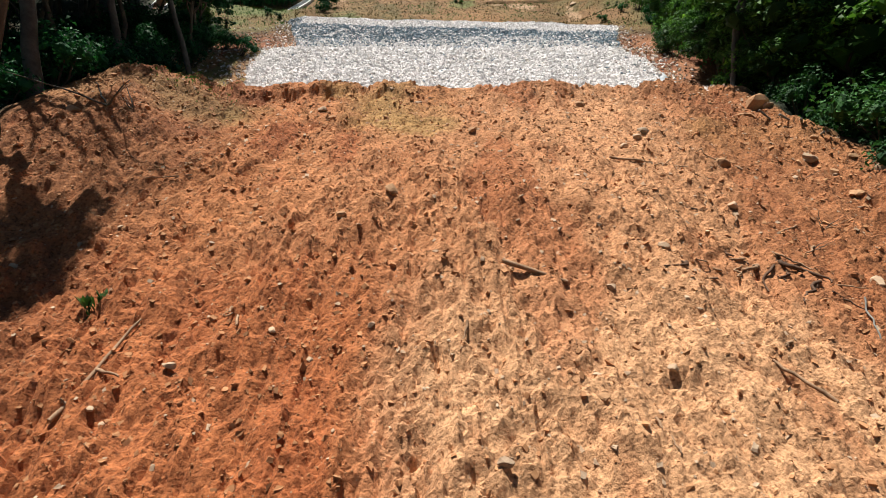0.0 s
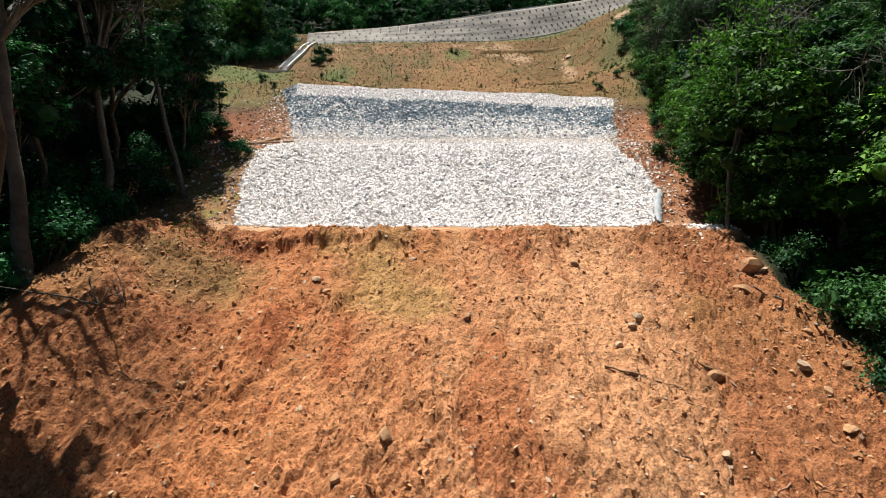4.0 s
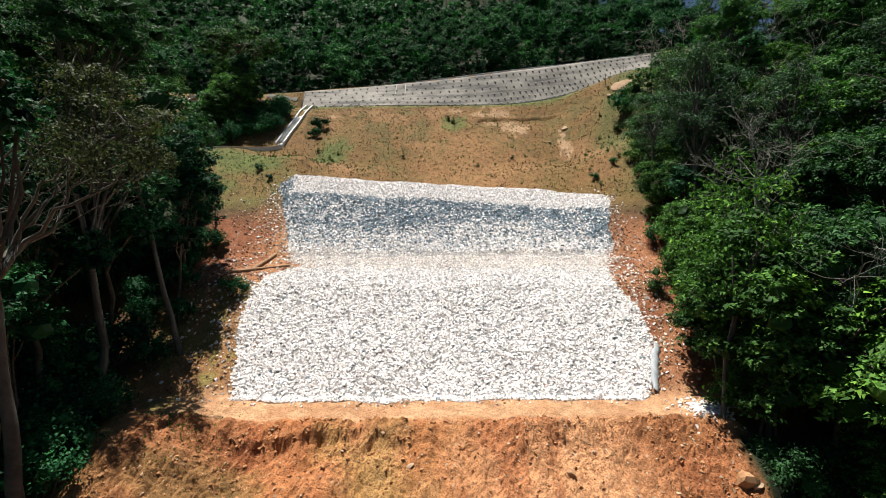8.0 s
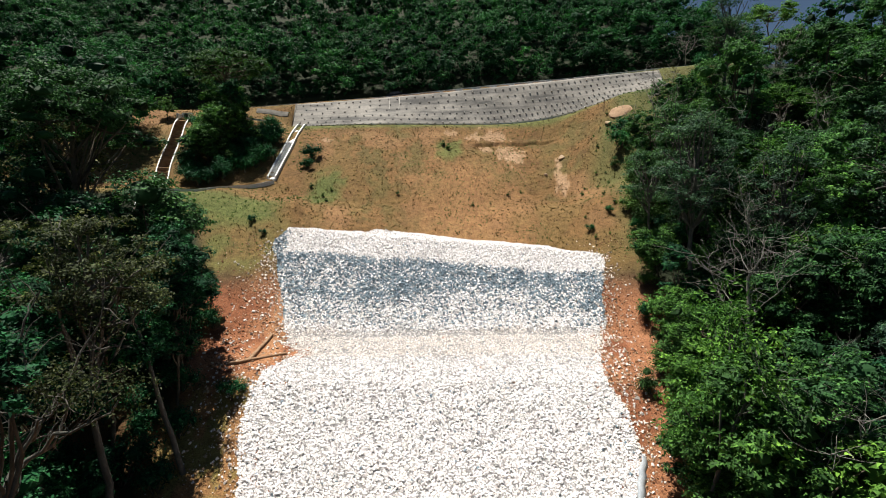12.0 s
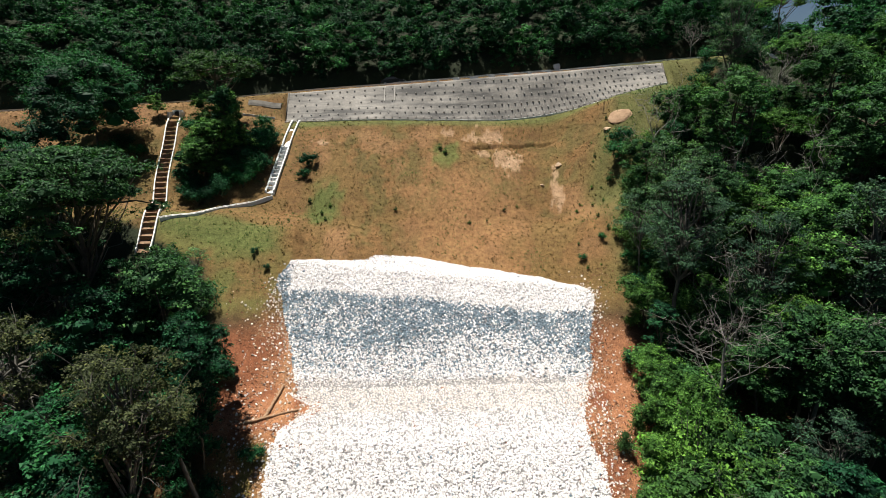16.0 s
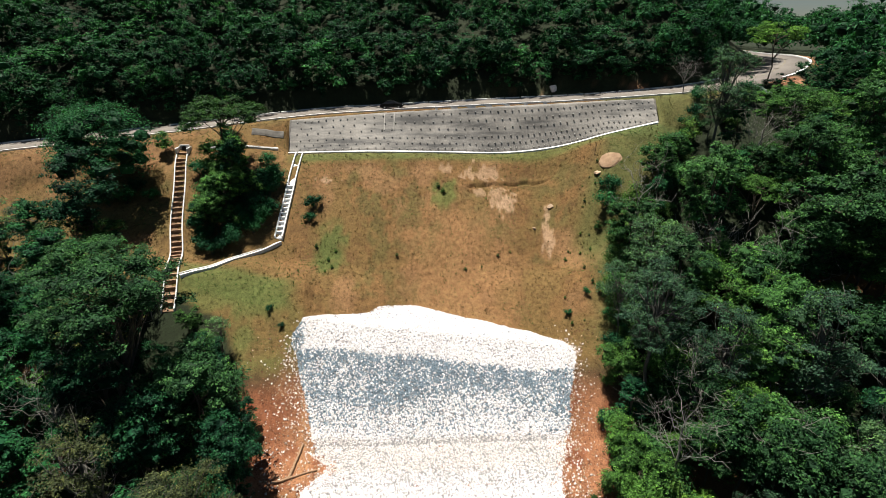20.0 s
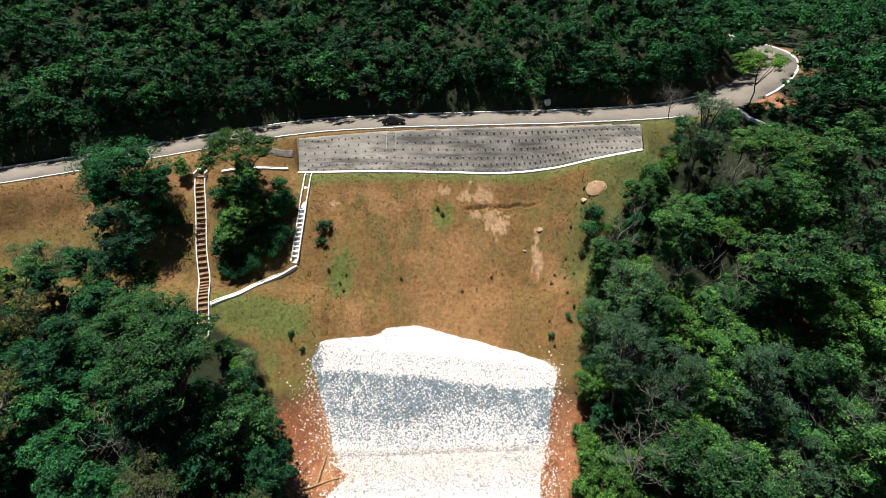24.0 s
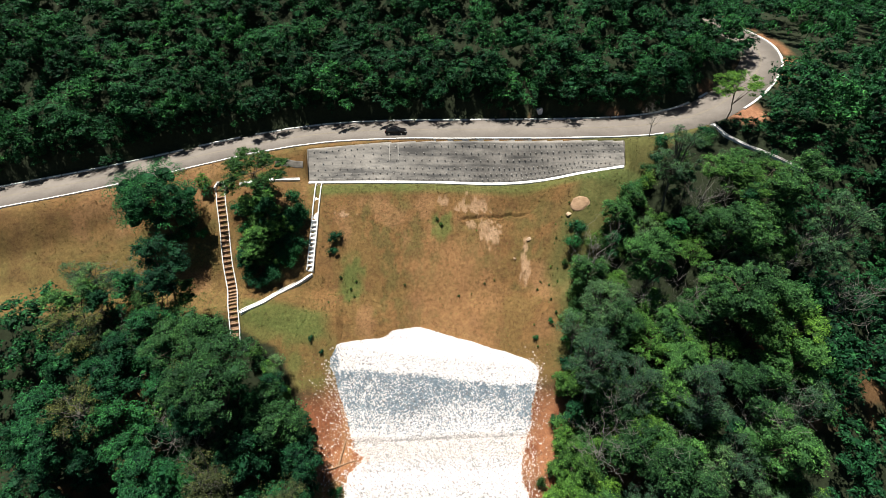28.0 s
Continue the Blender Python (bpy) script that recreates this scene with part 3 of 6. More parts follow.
def build_ground():
    xs = spaced([(-2500, 300), (-400, 40), (-140, 4), (-90, 1.4), (-48, 0.6), (-21, 0.3), (-17.5, 0.1), (17.5, 0.2), (21, 0.6), (48, 1.4), (100, 4), (160, 40), (400, 300), (2500, 1)])
    ys = spaced([(-2500, 300), (-400, 40), (-40, 3), (5, 0.4), (8, 0.075), (19, 0.11), (30.4, 0.4), (66, 0.55), (82.4, 0.13), (85.2, 0.55), (112, 2), (180, 12), (400, 300), (2600, 1)])
    x, y = [a.ravel() for a in np.meshgrid(xs, ys)]
    z = relief(x, y)
    GRID.update(x=xs, y=ys, z=z.reshape(len(ys), len(xs)))
    i, j = np.meshgrid(np.arange(len(xs) - 1), np.arange(len(ys) - 1))
    a = (j * len(xs) + i).ravel()
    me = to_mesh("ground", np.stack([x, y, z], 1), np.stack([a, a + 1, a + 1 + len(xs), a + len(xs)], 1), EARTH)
    yc = y[a]
    me.polygons.foreach_set("use_smooth", (yc > 31) | (yc < 7))
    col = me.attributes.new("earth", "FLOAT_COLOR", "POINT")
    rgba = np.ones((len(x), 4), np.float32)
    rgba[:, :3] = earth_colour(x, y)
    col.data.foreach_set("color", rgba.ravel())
    return tagged(new("ground", me), "bare orange dirt, red earth and dry brown grass hillside", "ground", kind="structure")


ground = build_ground()


# ---- road, kerbs and gutters ----
def build_road():
    line = ROAD_LINE
    road = tagged(new("road", to_mesh("road", *sweep(line, [(-ROAD_HALF, 0.0), (ROAD_HALF, 0.0), (ROAD_HALF, -0.5), (-ROAD_HALF, -0.5)]), ASPHALT)),
                  "sunlit faded brownish-grey asphalt hillside road", "road", kind="structure")
    for off in (-0.12, 0.12):
        part("centre_line", to_mesh("centre_line", *sweep(line, [(off - 0.05, 0.006), (off + 0.05, 0.006), (off + 0.05, 0.003), (off - 0.05, 0.003)]), PAINT_LINE), None, road, "faded yellow centre line")
    return road


road = build_road()


def kerb_run(name, label, offset, first, last, length, gap, lift, width=0.32, rng=random.Random(4), skip=0.0):
    """White kerb pieces beside the road between two places along its line."""
    line = dense(ROAD, 40)
    d = np.gradient(line[:, :2], axis=0)
    d /= np.linalg.norm(d, axis=1)[:, None]
    line = line + np.c_[np.stack([d[:, 1], -d[:, 0]], 1) * offset, np.full(len(line), 0.0)]
    along = np.concatenate([[0], np.cumsum(np.linalg.norm(np.diff(line[:, :2], axis=0), axis=1))])
    run = tagged(new(name), label, "kerb", kind="structure")
    s, end = np.interp(first, line[:, 0], along) if first < 80 else first, 0
    end = np.interp(last, line[:, 0], along) if last < 79 else along[np.argmin(np.hypot(line[:, 0] - 80, line[:, 1] - 149))]
    while s < end:
        e = min(s + length, end)
        if rng.random() >= skip:
            u = np.linspace(s, e - gap, 4)
            p = np.stack([np.interp(u, along, line[:, k]) for k in range(3)], 1)
            h = lift * rng.uniform(0.8, 1.1)
            w = width * rng.uniform(0.85, 1.1)
            part("kerb_piece", to_mesh("kerb_piece", *sweep(p, [(-w / 2, h), (w / 2, h), (w / 2, -0.3), (-w / 2, -0.3)]), WHITEWASH, True), None, run)
        s = e
    return run


kerb_run("kerb_uphill", "broken whitewashed kerb at the foot of the cut slope", -ROAD_HALF - 0.15, -130, 62, 3.0, 0.25, 0.2, 0.4, random.Random(3), 0.06)
kerb_run("kerb_downhill", "whitewashed kerb along the outer edge of the road", ROAD_HALF + 0.15, -130, 47, 4.0, 0.04, 0.22, 0.36, random.Random(5))
kerb_run("kerb_bend", "whitewashed kerb round the outside of the bend", ROAD_HALF + 0.15, 66, 90, 3.0, 0.05, 0.25, 0.45, random.Random(6))


def gutter(name, label, path, width, depth=0.22, wall=0.16, n=14, lift=0.10):
    """A shallow whitewashed channel laid on the ground: a floor and two side walls."""
    p = dense([(x, y, 0) for x, y in path], n)
    p[:, 2] = [on_ground(a, b) + lift for a, b in p[:, :2]]
    p[:, 2] = np.convolve(np.pad(p[:, 2], 3, mode="edge"), np.ones(7) / 7, "valid")
    top = thing(name, label, "drain channel", kind="structure")
    h = width / 2
    part("channel_floor", to_mesh("channel_floor", *sweep(p, [(-h, 0.0), (h, 0.0), (h, -0.5), (-h, -0.5)]), WHITEWASH, True), None, top)
    for s in (-1, 1):
        a, b = sorted((s * h, s * (h + wall)))
        part("side_wall", to_mesh("side_wall", *sweep(p, [(a, depth), (b, depth), (b, -0.5), (a, -0.5)]), WHITEWASH, True), None, top)
    return top


gutter("gutter_side", "whitewashed concrete gutter crossing the grass slope", [(-22.5, 75.2), (-26.4, 72.3), (-30.4, 69.4), (-34.4, 66.6)], 0.6, 0.12)
gutter("gutter_fork", "whitewashed gutter falling away from the road fork", [(57.0, 92.6), (59.5, 89.6), (63, 87.0), (68, 84.5), (74, 82)], 0.55, 0.15)
gutter("gutter_bank", "short whitewashed gutter under the concrete bank", [(-37.5, 90.0), (-32, 91.4), (-26, 92.6)], 0.55, 0.12)


def step_drain(name, label, path, width, pitch, wall_mat, step_mat, first=0.0, lift=0.12, wall=0.2):
    """A stepped drain down the slope: two stepped side walls and a tread every so often."""
    p = dense([(x, y, 0) for x, y in path], 30)
    p[:, 2] = [on_ground(a, b) + lift for a, b in p[:, :2]]
    p[:, 2] = np.convolve(np.pad(p[:, 2], 9, mode="edge"), np.ones(19) / 19, "valid")
    top = thing(name, label, "stepped drain", kind="structure")
    h = width / 2
    part("channel_floor", to_mesh("channel_floor", *sweep(p, [(-h, -0.12), (h, -0.12), (h, -0.8), (-h, -0.8)]), step_mat, True), None, top)
    for s in (-1, 1):
        a, b = sorted((s * h, s * (h + wall)))
        part("side_wall", to_mesh("side_wall", *sweep(p, [(a, 0.3), (b, 0.3), (b, -0.8), (a, -0.8)]), wall_mat, True), None, top)
    along = np.concatenate([[0], np.cumsum(np.linalg.norm(np.diff(p[:, :2], axis=0), axis=1))])
    s, data = first * along[-1], None
    while s < along[-1] - 0.3:
        c = [np.interp(s, along, p[:, k]) for k in range(3)]
        c2 = [np.interp(s + 0.4, along, p[:, k]) for k in range(3)]
        if data is None:
            bm = box(width - 0.02, 0.42, 0.5, 0.03)
            step = part("step", bm, wall_mat if first > 0.3 else step_mat, top)
            data = step.data
        else:
            step = new("step", data)
            step.parent = top
        step.matrix_world = Matrix.Translation((c[0], c[1], c[2] - 0.02)) @ Matrix.Rotation(math.atan2(c2[1] - c[1], c2[0] - c[0]) - math.pi / 2, 4, "Z")
        s += pitch
    return top


step_drain("step_drain", "narrow whitewashed stepped drain beside the dark trees", [(-21.9, 91.5), (-22.0, 88.0), (-22.3, 83), (-22.6, 78.5), (-22.8, 75.4)], 0.95, 0.75, WHITEWASH, WHITEWASH, 0.48)
step_drain("stair_drain", "long worn stepped drain with whitewashed side walls", [(-40.9, 88.2), (-40.5, 86.4), (-39.6, 82.6), (-38.2, 76.0), (-36.8, 71.5), (-35.7, 67.6), (-35.0, 64.2), (-34.8, 62.4)], 1.5, 0.85, WHITEWASH, STEP_WEAR, 0.04, 0.12, 0.15)


def inlet():
    top = thing("inlet_box", "whitewashed concrete inlet box with a dark pipe mouth", "inlet box", at=pose(-41.0, 89.2, on_ground(-41.0, 88.8)))
    for x in (-0.95, 0.95):
        part("side_wall", box(0.25, 1.6, 1.2, 0.03, (x, 0, 0.4)), WHITEWASH, top)
    part("back_wall", box(1.65, 0.3, 1.6, 0.03, (0, 0.75, 0.5)), WHITEWASH, top)
    part("floor_slab", box(1.65, 1.2, 0.4, 0.02, (0, 0, 0.0)), STEP_WEAR, top)
    # solid black disc: the shade inside the pipe put in as colour
    bm = bmesh.new()
    bmesh.ops.create_cone(bm, cap_ends=True, segments=20, radius1=0.45, radius2=0.45, depth=0.3, matrix=Matrix.Translation((0, 0.56, 0.72)) @ Matrix.Rotation(math.pi / 2, 4, "X"))
    part("pipe_mouth", bm, RUBBER, top, "solid dark disc for the shaded pipe mouth")


inlet()


# ---- the nailed shotcrete wall ----
def build_wall():
    b, t = WALL_BASE_LINE, WALL_TOP_LINE
    wall = thing("wall_shotcrete", "weathered grey shotcrete retaining wall with soil nails", "retaining wall", kind="structure")
    s = np.linspace(0, 1, 140)
    k = np.linspace(0, 1, len(b))
    B = np.stack([np.interp(s, k, b[:, c]) for c in range(3)], 1)
    T = np.stack([np.interp(s, k, t[:, c]) for c in range(3)], 1)
    rows = np.linspace(0, 1, 22)
    grid = B[None] * (1 - rows[:, None, None]) + T[None] * rows[:, None, None]
    grid[0, :, 2] -= 0.5
    gx, gv = np.meshgrid(s * 62, rows * 7)
    wob = 0.22 * (fbm(gx, gv, 6.0, 4, 91) - 0.5) + 0.04 * (fbm(gx, gv, 0.9, 2, 97) - 0.5)
    grid[:, :, 1] -= wob
    back = grid[-1].copy()
    back[:, 1] += 0.6
    down = B.copy()
    down[:, 1] += 1.2
    v = np.concatenate([grid.reshape(-1, 3), back, down])
    n, m = len(s), len(rows)
    i, j = [a.ravel() for a in np.meshgrid(np.arange(n - 1), np.arange(m + 1))]
    a = j * n + i
    part("face", to_mesh("face", v, np.stack([a, a + 1, a + 1 + n, a + n], 1), CONCRETE), None, wall)
    for e in (0, -1):
        p = np.array([B[e] + (0, 0, -0.5), T[e], T[e] + (0, 0.6, 0), B[e] + (0, 1.2, -0.5)])
        d = np.array([0.22 if e else -0.22, 0, 0])
        part("end_rib", to_mesh("end_rib", np.vstack([p - d * 0.2, p + d]) + (0, -0.12, 0.02), np.array([[0, 1, 2, 3], [7, 6, 5, 4], [0, 4, 5, 1], [1, 5, 6, 2], [2, 6, 7, 3], [3, 7, 4, 0]]), CONCRETE_GREY), None, wall)
    for u in (0.2, 0.222):
        w = 0.17
        p = [B * (1 - r) + T * r for r in np.linspace(0.55, 0.98, 8)]
        c = np.array([[np.interp(u, s, q[:, k]) for k in range(3)] for q in p]) + (0, -0.13, 0.02)
        c[:, 1] -= [0.22 * (fbm(np.array([u * 62]), np.array([r * 7]), 6.0, 4, 91)[0] - 0.5) for r in np.linspace(0.55, 0.98, 8)]
        v = np.vstack([c - (w / 2, 0, 0), c + (w / 2, 0, 0)])
        part("render_stripe", to_mesh("render_stripe", v, np.array([[i, i + 8, i + 9, i + 1] for i in range(7)]), CONCRETE_PALE), None, wall, "pale patched stripe")
    # whitewashed footing strip
    foot = B[:-1].copy()
    foot[:, 1] -= 0.45
    foot[:, 2] += 0.02
    part("footing_gutter", to_mesh("footing_gutter", *sweep(foot, [(-0.42, 0.16), (0.42, 0.16), (0.42, -0.6), (-0.42, -0.6)]), WHITEWASH, True), None, wall, "whitewashed footing gutter")
    # soil nails
    bm = bmesh.new()
    bmesh.ops.create_cube(bm, size=1, matrix=Matrix.Diagonal((0.25, 0.04, 0.25, 1)))
    plate = bpy.data.meshes.new("nail_plate")
    bm.to_mesh(plate), plate.materials.append(NAIL_PLATE), bm.free()
    bm = bmesh.new()
    bmesh.ops.create_cone(bm, cap_ends=True, segments=8, radius1=0.13, radius2=0.10, depth=0.13, matrix=Matrix.Translation((0, -0.075, 0)) @ Matrix.Rotation(math.pi / 2, 4, "X"))
    head = bpy.data.meshes.new("nail_head")
    bm.to_mesh(head), head.materials.append(NAIL_HEAD), bm.free()
    rng = random.Random(12)
    H = T[:, 2] - B[:, 2]
    for row, (drop, step) in enumerate(((0.55, 1.3), (1.75, 1.4), (2.9, 1.4), (4.15, 1.12), (5.1, 1.12), (5.95, 1.12))):
        x = -23.4 + (row % 2) * 0.5
        while x < 38.4:
            u = (x + 24.3) / 63.1
            hh = float(np.interp(u, s, H))
            r = 1 - drop * min(1.12, max(0.76, hh / 6.5)) / hh + rng.uniform(-0.012, 0.012)
            if r > 0.06:
                q = [float(np.interp(u, s, B[:, k]) * (1 - r) + np.interp(u, s, T[:, k]) * r) for k in range(3)]
                w = 0.22 * (fbm(np.array([u * 62]), np.array([r * 7]), 6.0, 4, 91)[0] - 0.5)
                ob = new("soil_nail", plate)
                ob.parent = wall
                ob.matrix_world = Matrix.Translation((q[0], q[1] - w - 0.06, q[2])) @ Matrix.Rotation(radians(-28), 4, "X")
                hd = new("nail_head", head)
                hd.parent = ob
                hd.matrix_parent_inverse = Matrix.Identity(4)
            x += step * rng.uniform(0.93, 1.07) * (0.72 if row == 0 and x < -16 else 1)
    return wall


build_wall()


def bank():
    """The low concrete bank and slab at the wall's left end."""
    top = thing("concrete_bank", "stained grey concrete lined bank beside the nailed wall", "retaining wall", kind="structure")
    for (x0, x1, y0, y1, lo, hi) in ((-31.0, -25.4, 94.6, 95.4, -0.2, 0.7),):
        v = []
        for x in np.linspace(x0, x1, 8):
            g = on_ground(x, (y0 + y1) / 2)
            v += [(x, y0, g + lo), (x, y0 + 0.25, g + lo + 0.35), (x, y1, g + hi), (x, y1 + 0.5, g + hi), (x, y1 + 0.5, g + lo - 0.6), (x, y0, g + lo - 0.6)]
        f = [(i * 6 + j, i * 6 + (j + 1) % 6, (i + 1) * 6 + (j + 1) % 6, (i + 1) * 6 + j) for i in range(7) for j in range(6)]
        part("lining_slab", to_mesh("lining_slab", np.array(v), np.array(f), CONCRETE_GREY, True), None, top)


bank()

# ---- trees ----
def ico(level):
    bm = bmesh.new()
    bmesh.ops.create_icosphere(bm, subdivisions=level, radius=1.0)
    v = np.array([p.co[:] for p in bm.verts])
    f = np.array([[p.index for p in q.verts] for q in bm.faces])
    bm.free()
    return v, f


ICO1, ICO2 = ico(1), ico(2)


def wander(rng, a, b, n, sway):
    """A crooked line from a to b."""
    a, b = np.asarray(a, float), np.asarray(b, float)
    u = np.linspace(0, 1, n)[:, None]
    off = np.cumsum(rng.normal(0, sway, (n, 3)), axis=0)
    off -= u * off[-1] + (1 - u) * off[0]
    return a + (b - a) * u + off


def leaves_on(rng, centres, radii, n, size, squash=0.8, droop=0.35, slim=False):
    """Leaf sprays over the outsides of clumps: bent quads, or slim pointed leaves; verts and faces."""
    centres, radii = np.asarray(centres, float), np.asarray(radii, float)
    w = radii**2 / np.sum(radii**2)
    k = rng.choice(len(centres), n, p=w)
    d = rng.normal(0, 1, (n, 3))
    d[:, 2] = d[:, 2] * 0.85 + 0.25
    d /= np.linalg.norm(d, axis=1)[:, None]
    r = radii[k] * rng.uniform(0.5, 1.5, n)
    p = centres[k] + d * r[:, None] * np.array([1, 1, squash])
    nrm = d * 0.7 + rng.normal(0, 0.55, (n, 3)) + (0, 0, 0.45)
    nrm /= np.linalg.norm(nrm, axis=1)[:, None]
    t = np.cross(nrm, rng.normal(0, 1, (n, 3)))
    t /= np.linalg.norm(t, axis=1)[:, None] + 1e-9
    b = np.cross(nrm, t)
    s = size * rng.uniform(0.6, 1.4, n)[:, None]
    if slim:
        v = np.stack([p - b * s * 0.45, p + t * s * 1.35 - nrm * s * droop, p + b * s * 0.45], 1)
        return v.reshape(-1, 3), np.arange(n * 3).reshape(-1, 3)
    v = np.stack([p - t * s * 0.75, p - b * s * 0.42 + nrm * s * 0.12, p + t * s * 0.75 - nrm * s * droop, p + b * s * 0.42 + nrm * s * 0.12], 1)
    return v.reshape(-1, 3), np.arange(n * 4).reshape(-1, 4)


def clump_hulls(rng, centres, radii, squash, ball, shrink=0.5):
    out = []
    for c, r in zip(centres, radii):
        v = ball[0] * (1 + rng.normal(0, 0.2, (len(ball[0]), 1)))
        out.append((v * r * shrink * np.array([1, 1, squash]) + c, ball[1]))
    return out


def crown_plan(rng, height, radius, bottom, clumps, shape):
    """Clump centres and radii for a crown from bottom to height."""
    mid, half = (height + bottom) / 2, (height - bottom) / 2
    centres, radii = [], []
    for i in range(clumps):
        if shape == "flat":
            a, r = rng.uniform(0, 2 * np.pi), radius * np.sqrt(rng.uniform(0, 1))
            z = height - 0.8 * half * (r / radius) ** 2 - rng.uniform(0, 1.1) * half
            rad = radius * rng.uniform(0.2, 0.36)
        else:
            d = rng.normal(0, 1, 3)
            d /= np.linalg.norm(d)
            q = rng.uniform(0.35, 1.0) ** 0.5
            a, r = np.arctan2(d[1], d[0]), radius * q * np.hypot(d[0], d[1]) * 0.8
            z = mid + half * 0.82 * d[2] * q
            if shape == "cone":
                r *= 1.15 - 0.6 * (z - bottom) / (2 * half)
            rad = radius * rng.uniform(0.26, 0.46)
        centres.append((r * np.cos(a), r * np.sin(a), z))
        radii.append(rad)
    return np.array(centres), np.array(radii)


def lobed_leaves(rng, lobes, radii, n, size, squash, per_lobe=15, open_crown=False):
    """Leaves in small clumps that sit on the upper sides of a crown's lobes; verts, faces and each vertex's clump shade."""
    k = np.repeat(np.arange(len(lobes)), per_lobe)
    d = rng.normal(0, 1, (len(k), 3))
    d /= np.linalg.norm(d, axis=1)[:, None]
    d[:, 2] = np.where(d[:, 2] < -0.35, -d[:, 2], d[:, 2])
    cen = lobes[k] + d * (radii[k] * rng.uniform(0.55 if open_crown else 0.8, 1.15, len(k)))[:, None] * np.array([1, 1, squash])
    rad = radii[k] * rng.uniform(0.22, 0.46, len(k))
    w = rad**2 / np.sum(rad**2)
    j = rng.choice(len(cen), n, p=w)
    e = rng.normal(0, 1, (n, 3)) * np.array([1, 1, 0.6])
    e /= np.linalg.norm(e, axis=1)[:, None]
    p = cen[j] + e * (rad[j] * rng.uniform(0.25, 1.15, n))[:, None] * np.array([1, 1, 0.62])
    nrm = e * 0.45 + d[j] * 0.35 + rng.normal(0, 0.36, (n, 3)) + (0, 0, 0.75)
    nrm /= np.linalg.norm(nrm, axis=1)[:, None]
    t = np.cross(nrm, rng.normal(0, 1, (n, 3)))
    t /= np.linalg.norm(t, axis=1)[:, None] + 1e-9
    b = np.cross(nrm, t)
    s = size * rng.uniform(0.55, 1.45, n)[:, None]
    v = np.stack([p - b * s * 0.45, p + t * s * 1.35 - nrm * s * 0.4, p + b * s * 0.45], 1)
    return v.reshape(-1, 3), np.arange(n * 3).reshape(-1, 3), np.repeat(rng.uniform(0.03, 1.0, len(cen))[j], 3)


def tree_arrays(seed, height, radius, bottom, clumps, leaves, size, shape="round", lean=0.0, squash=0.8, hull=ICO1, shrink=0.48):
    rng = np.random.default_rng(seed)
    c, r = crown_plan(rng, height, radius, bottom, int(clumps * 1.1), shape)
    r = r * (0.85 if hull is not None else 0.75)
    top = (lean * height, 0, bottom + (height - bottom) * 0.45)
    c[:, 0] += lean * height
    stem = wander(rng, (0, 0, -0.8), top, 8, 0.012 * height)
    wood = [tube(stem, np.linspace(0.0125, 0.007, 8) * height, 7)]
    for i in range(0, len(c), 1 if hull is None else 2):
        j = min(7, max(3, int(rng.integers(4, 8))))
        limb = wander(rng, stem[j], c[i] + (0, 0, 0.3 * r[i]), 5, 0.014 * height)
        wood.append(tube(limb, np.linspace(0.0065, 0.002, 5) * height, 4))
        if hull is None:
            for _ in range(4):
                q = limb[int(rng.integers(2, 5))]
                wood.append(tube(wander(rng, q, q + rng.normal(0, 0.8, 3) * r[i] + (0, 0, 0.5 * r[i]), 4, 0.006 * height), np.linspace(0.0022, 0.0008, 4) * height, 3))
    v, f, clump = lobed_leaves(rng, c, r, int(leaves * 3.6), size * 0.46, squash, 17, hull is None)
    crown = [(v, f)]
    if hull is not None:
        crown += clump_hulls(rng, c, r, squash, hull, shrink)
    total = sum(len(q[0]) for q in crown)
    # hulls get a low clump value: the crown's inner shade put into colour
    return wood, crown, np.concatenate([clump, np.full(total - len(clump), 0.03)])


def bare_arrays(seed, height, spread, limbs=6, twigs=4, lean=0.0):
    """A leafless tree: forking limbs and twigs."""
    rng = np.random.default_rng(seed)
    stem = wander(rng, (0, 0, -0.8), (lean * height, 0, height * 0.55), 7, 0.012 * height)
    out = []
    for i in range(limbs):
        a = 2 * np.pi * (i + rng.uniform(-0.3, 0.3)) / limbs
        root = stem[int(rng.integers(3, 7))]
        tip = root + (spread * np.cos(a) * rng.uniform(0.6, 1), spread * np.sin(a) * rng.uniform(0.6, 1), height * rng.uniform(0.22, 0.48))
        limb = wander(rng, root, tip, 7, 0.02 * height)
        wood = [tube(limb, np.linspace(0.0042, 0.0014, 7) * height, 4)]
        for k in range(twigs):
            p = limb[int(rng.integers(2, 7))]
            q = p + (rng.normal(0, spread * 0.3), rng.normal(0, spread * 0.3), abs(rng.normal(0.1, 0.07)) * height)
            twig = wander(rng, p, q, 5, 0.012 * height)
            wood.append(tube(twig, np.linspace(0.0017, 0.0008, 5) * height, 3))
            for _ in range(2):
                p2 = twig[int(rng.integers(1, 5))]
                q2 = p2 + rng.normal(0, spread * 0.16, 3) + (0, 0, 0.03 * height)
                wood.append(tube(wander(rng, p2, q2, 4, 0.006 * height), np.linspace(0.0012, 0.0006, 4) * height, 3))
        out.append(wood)
    return [tube(stem, np.linspace(0.013, 0.008, 7) * height, 6)], out


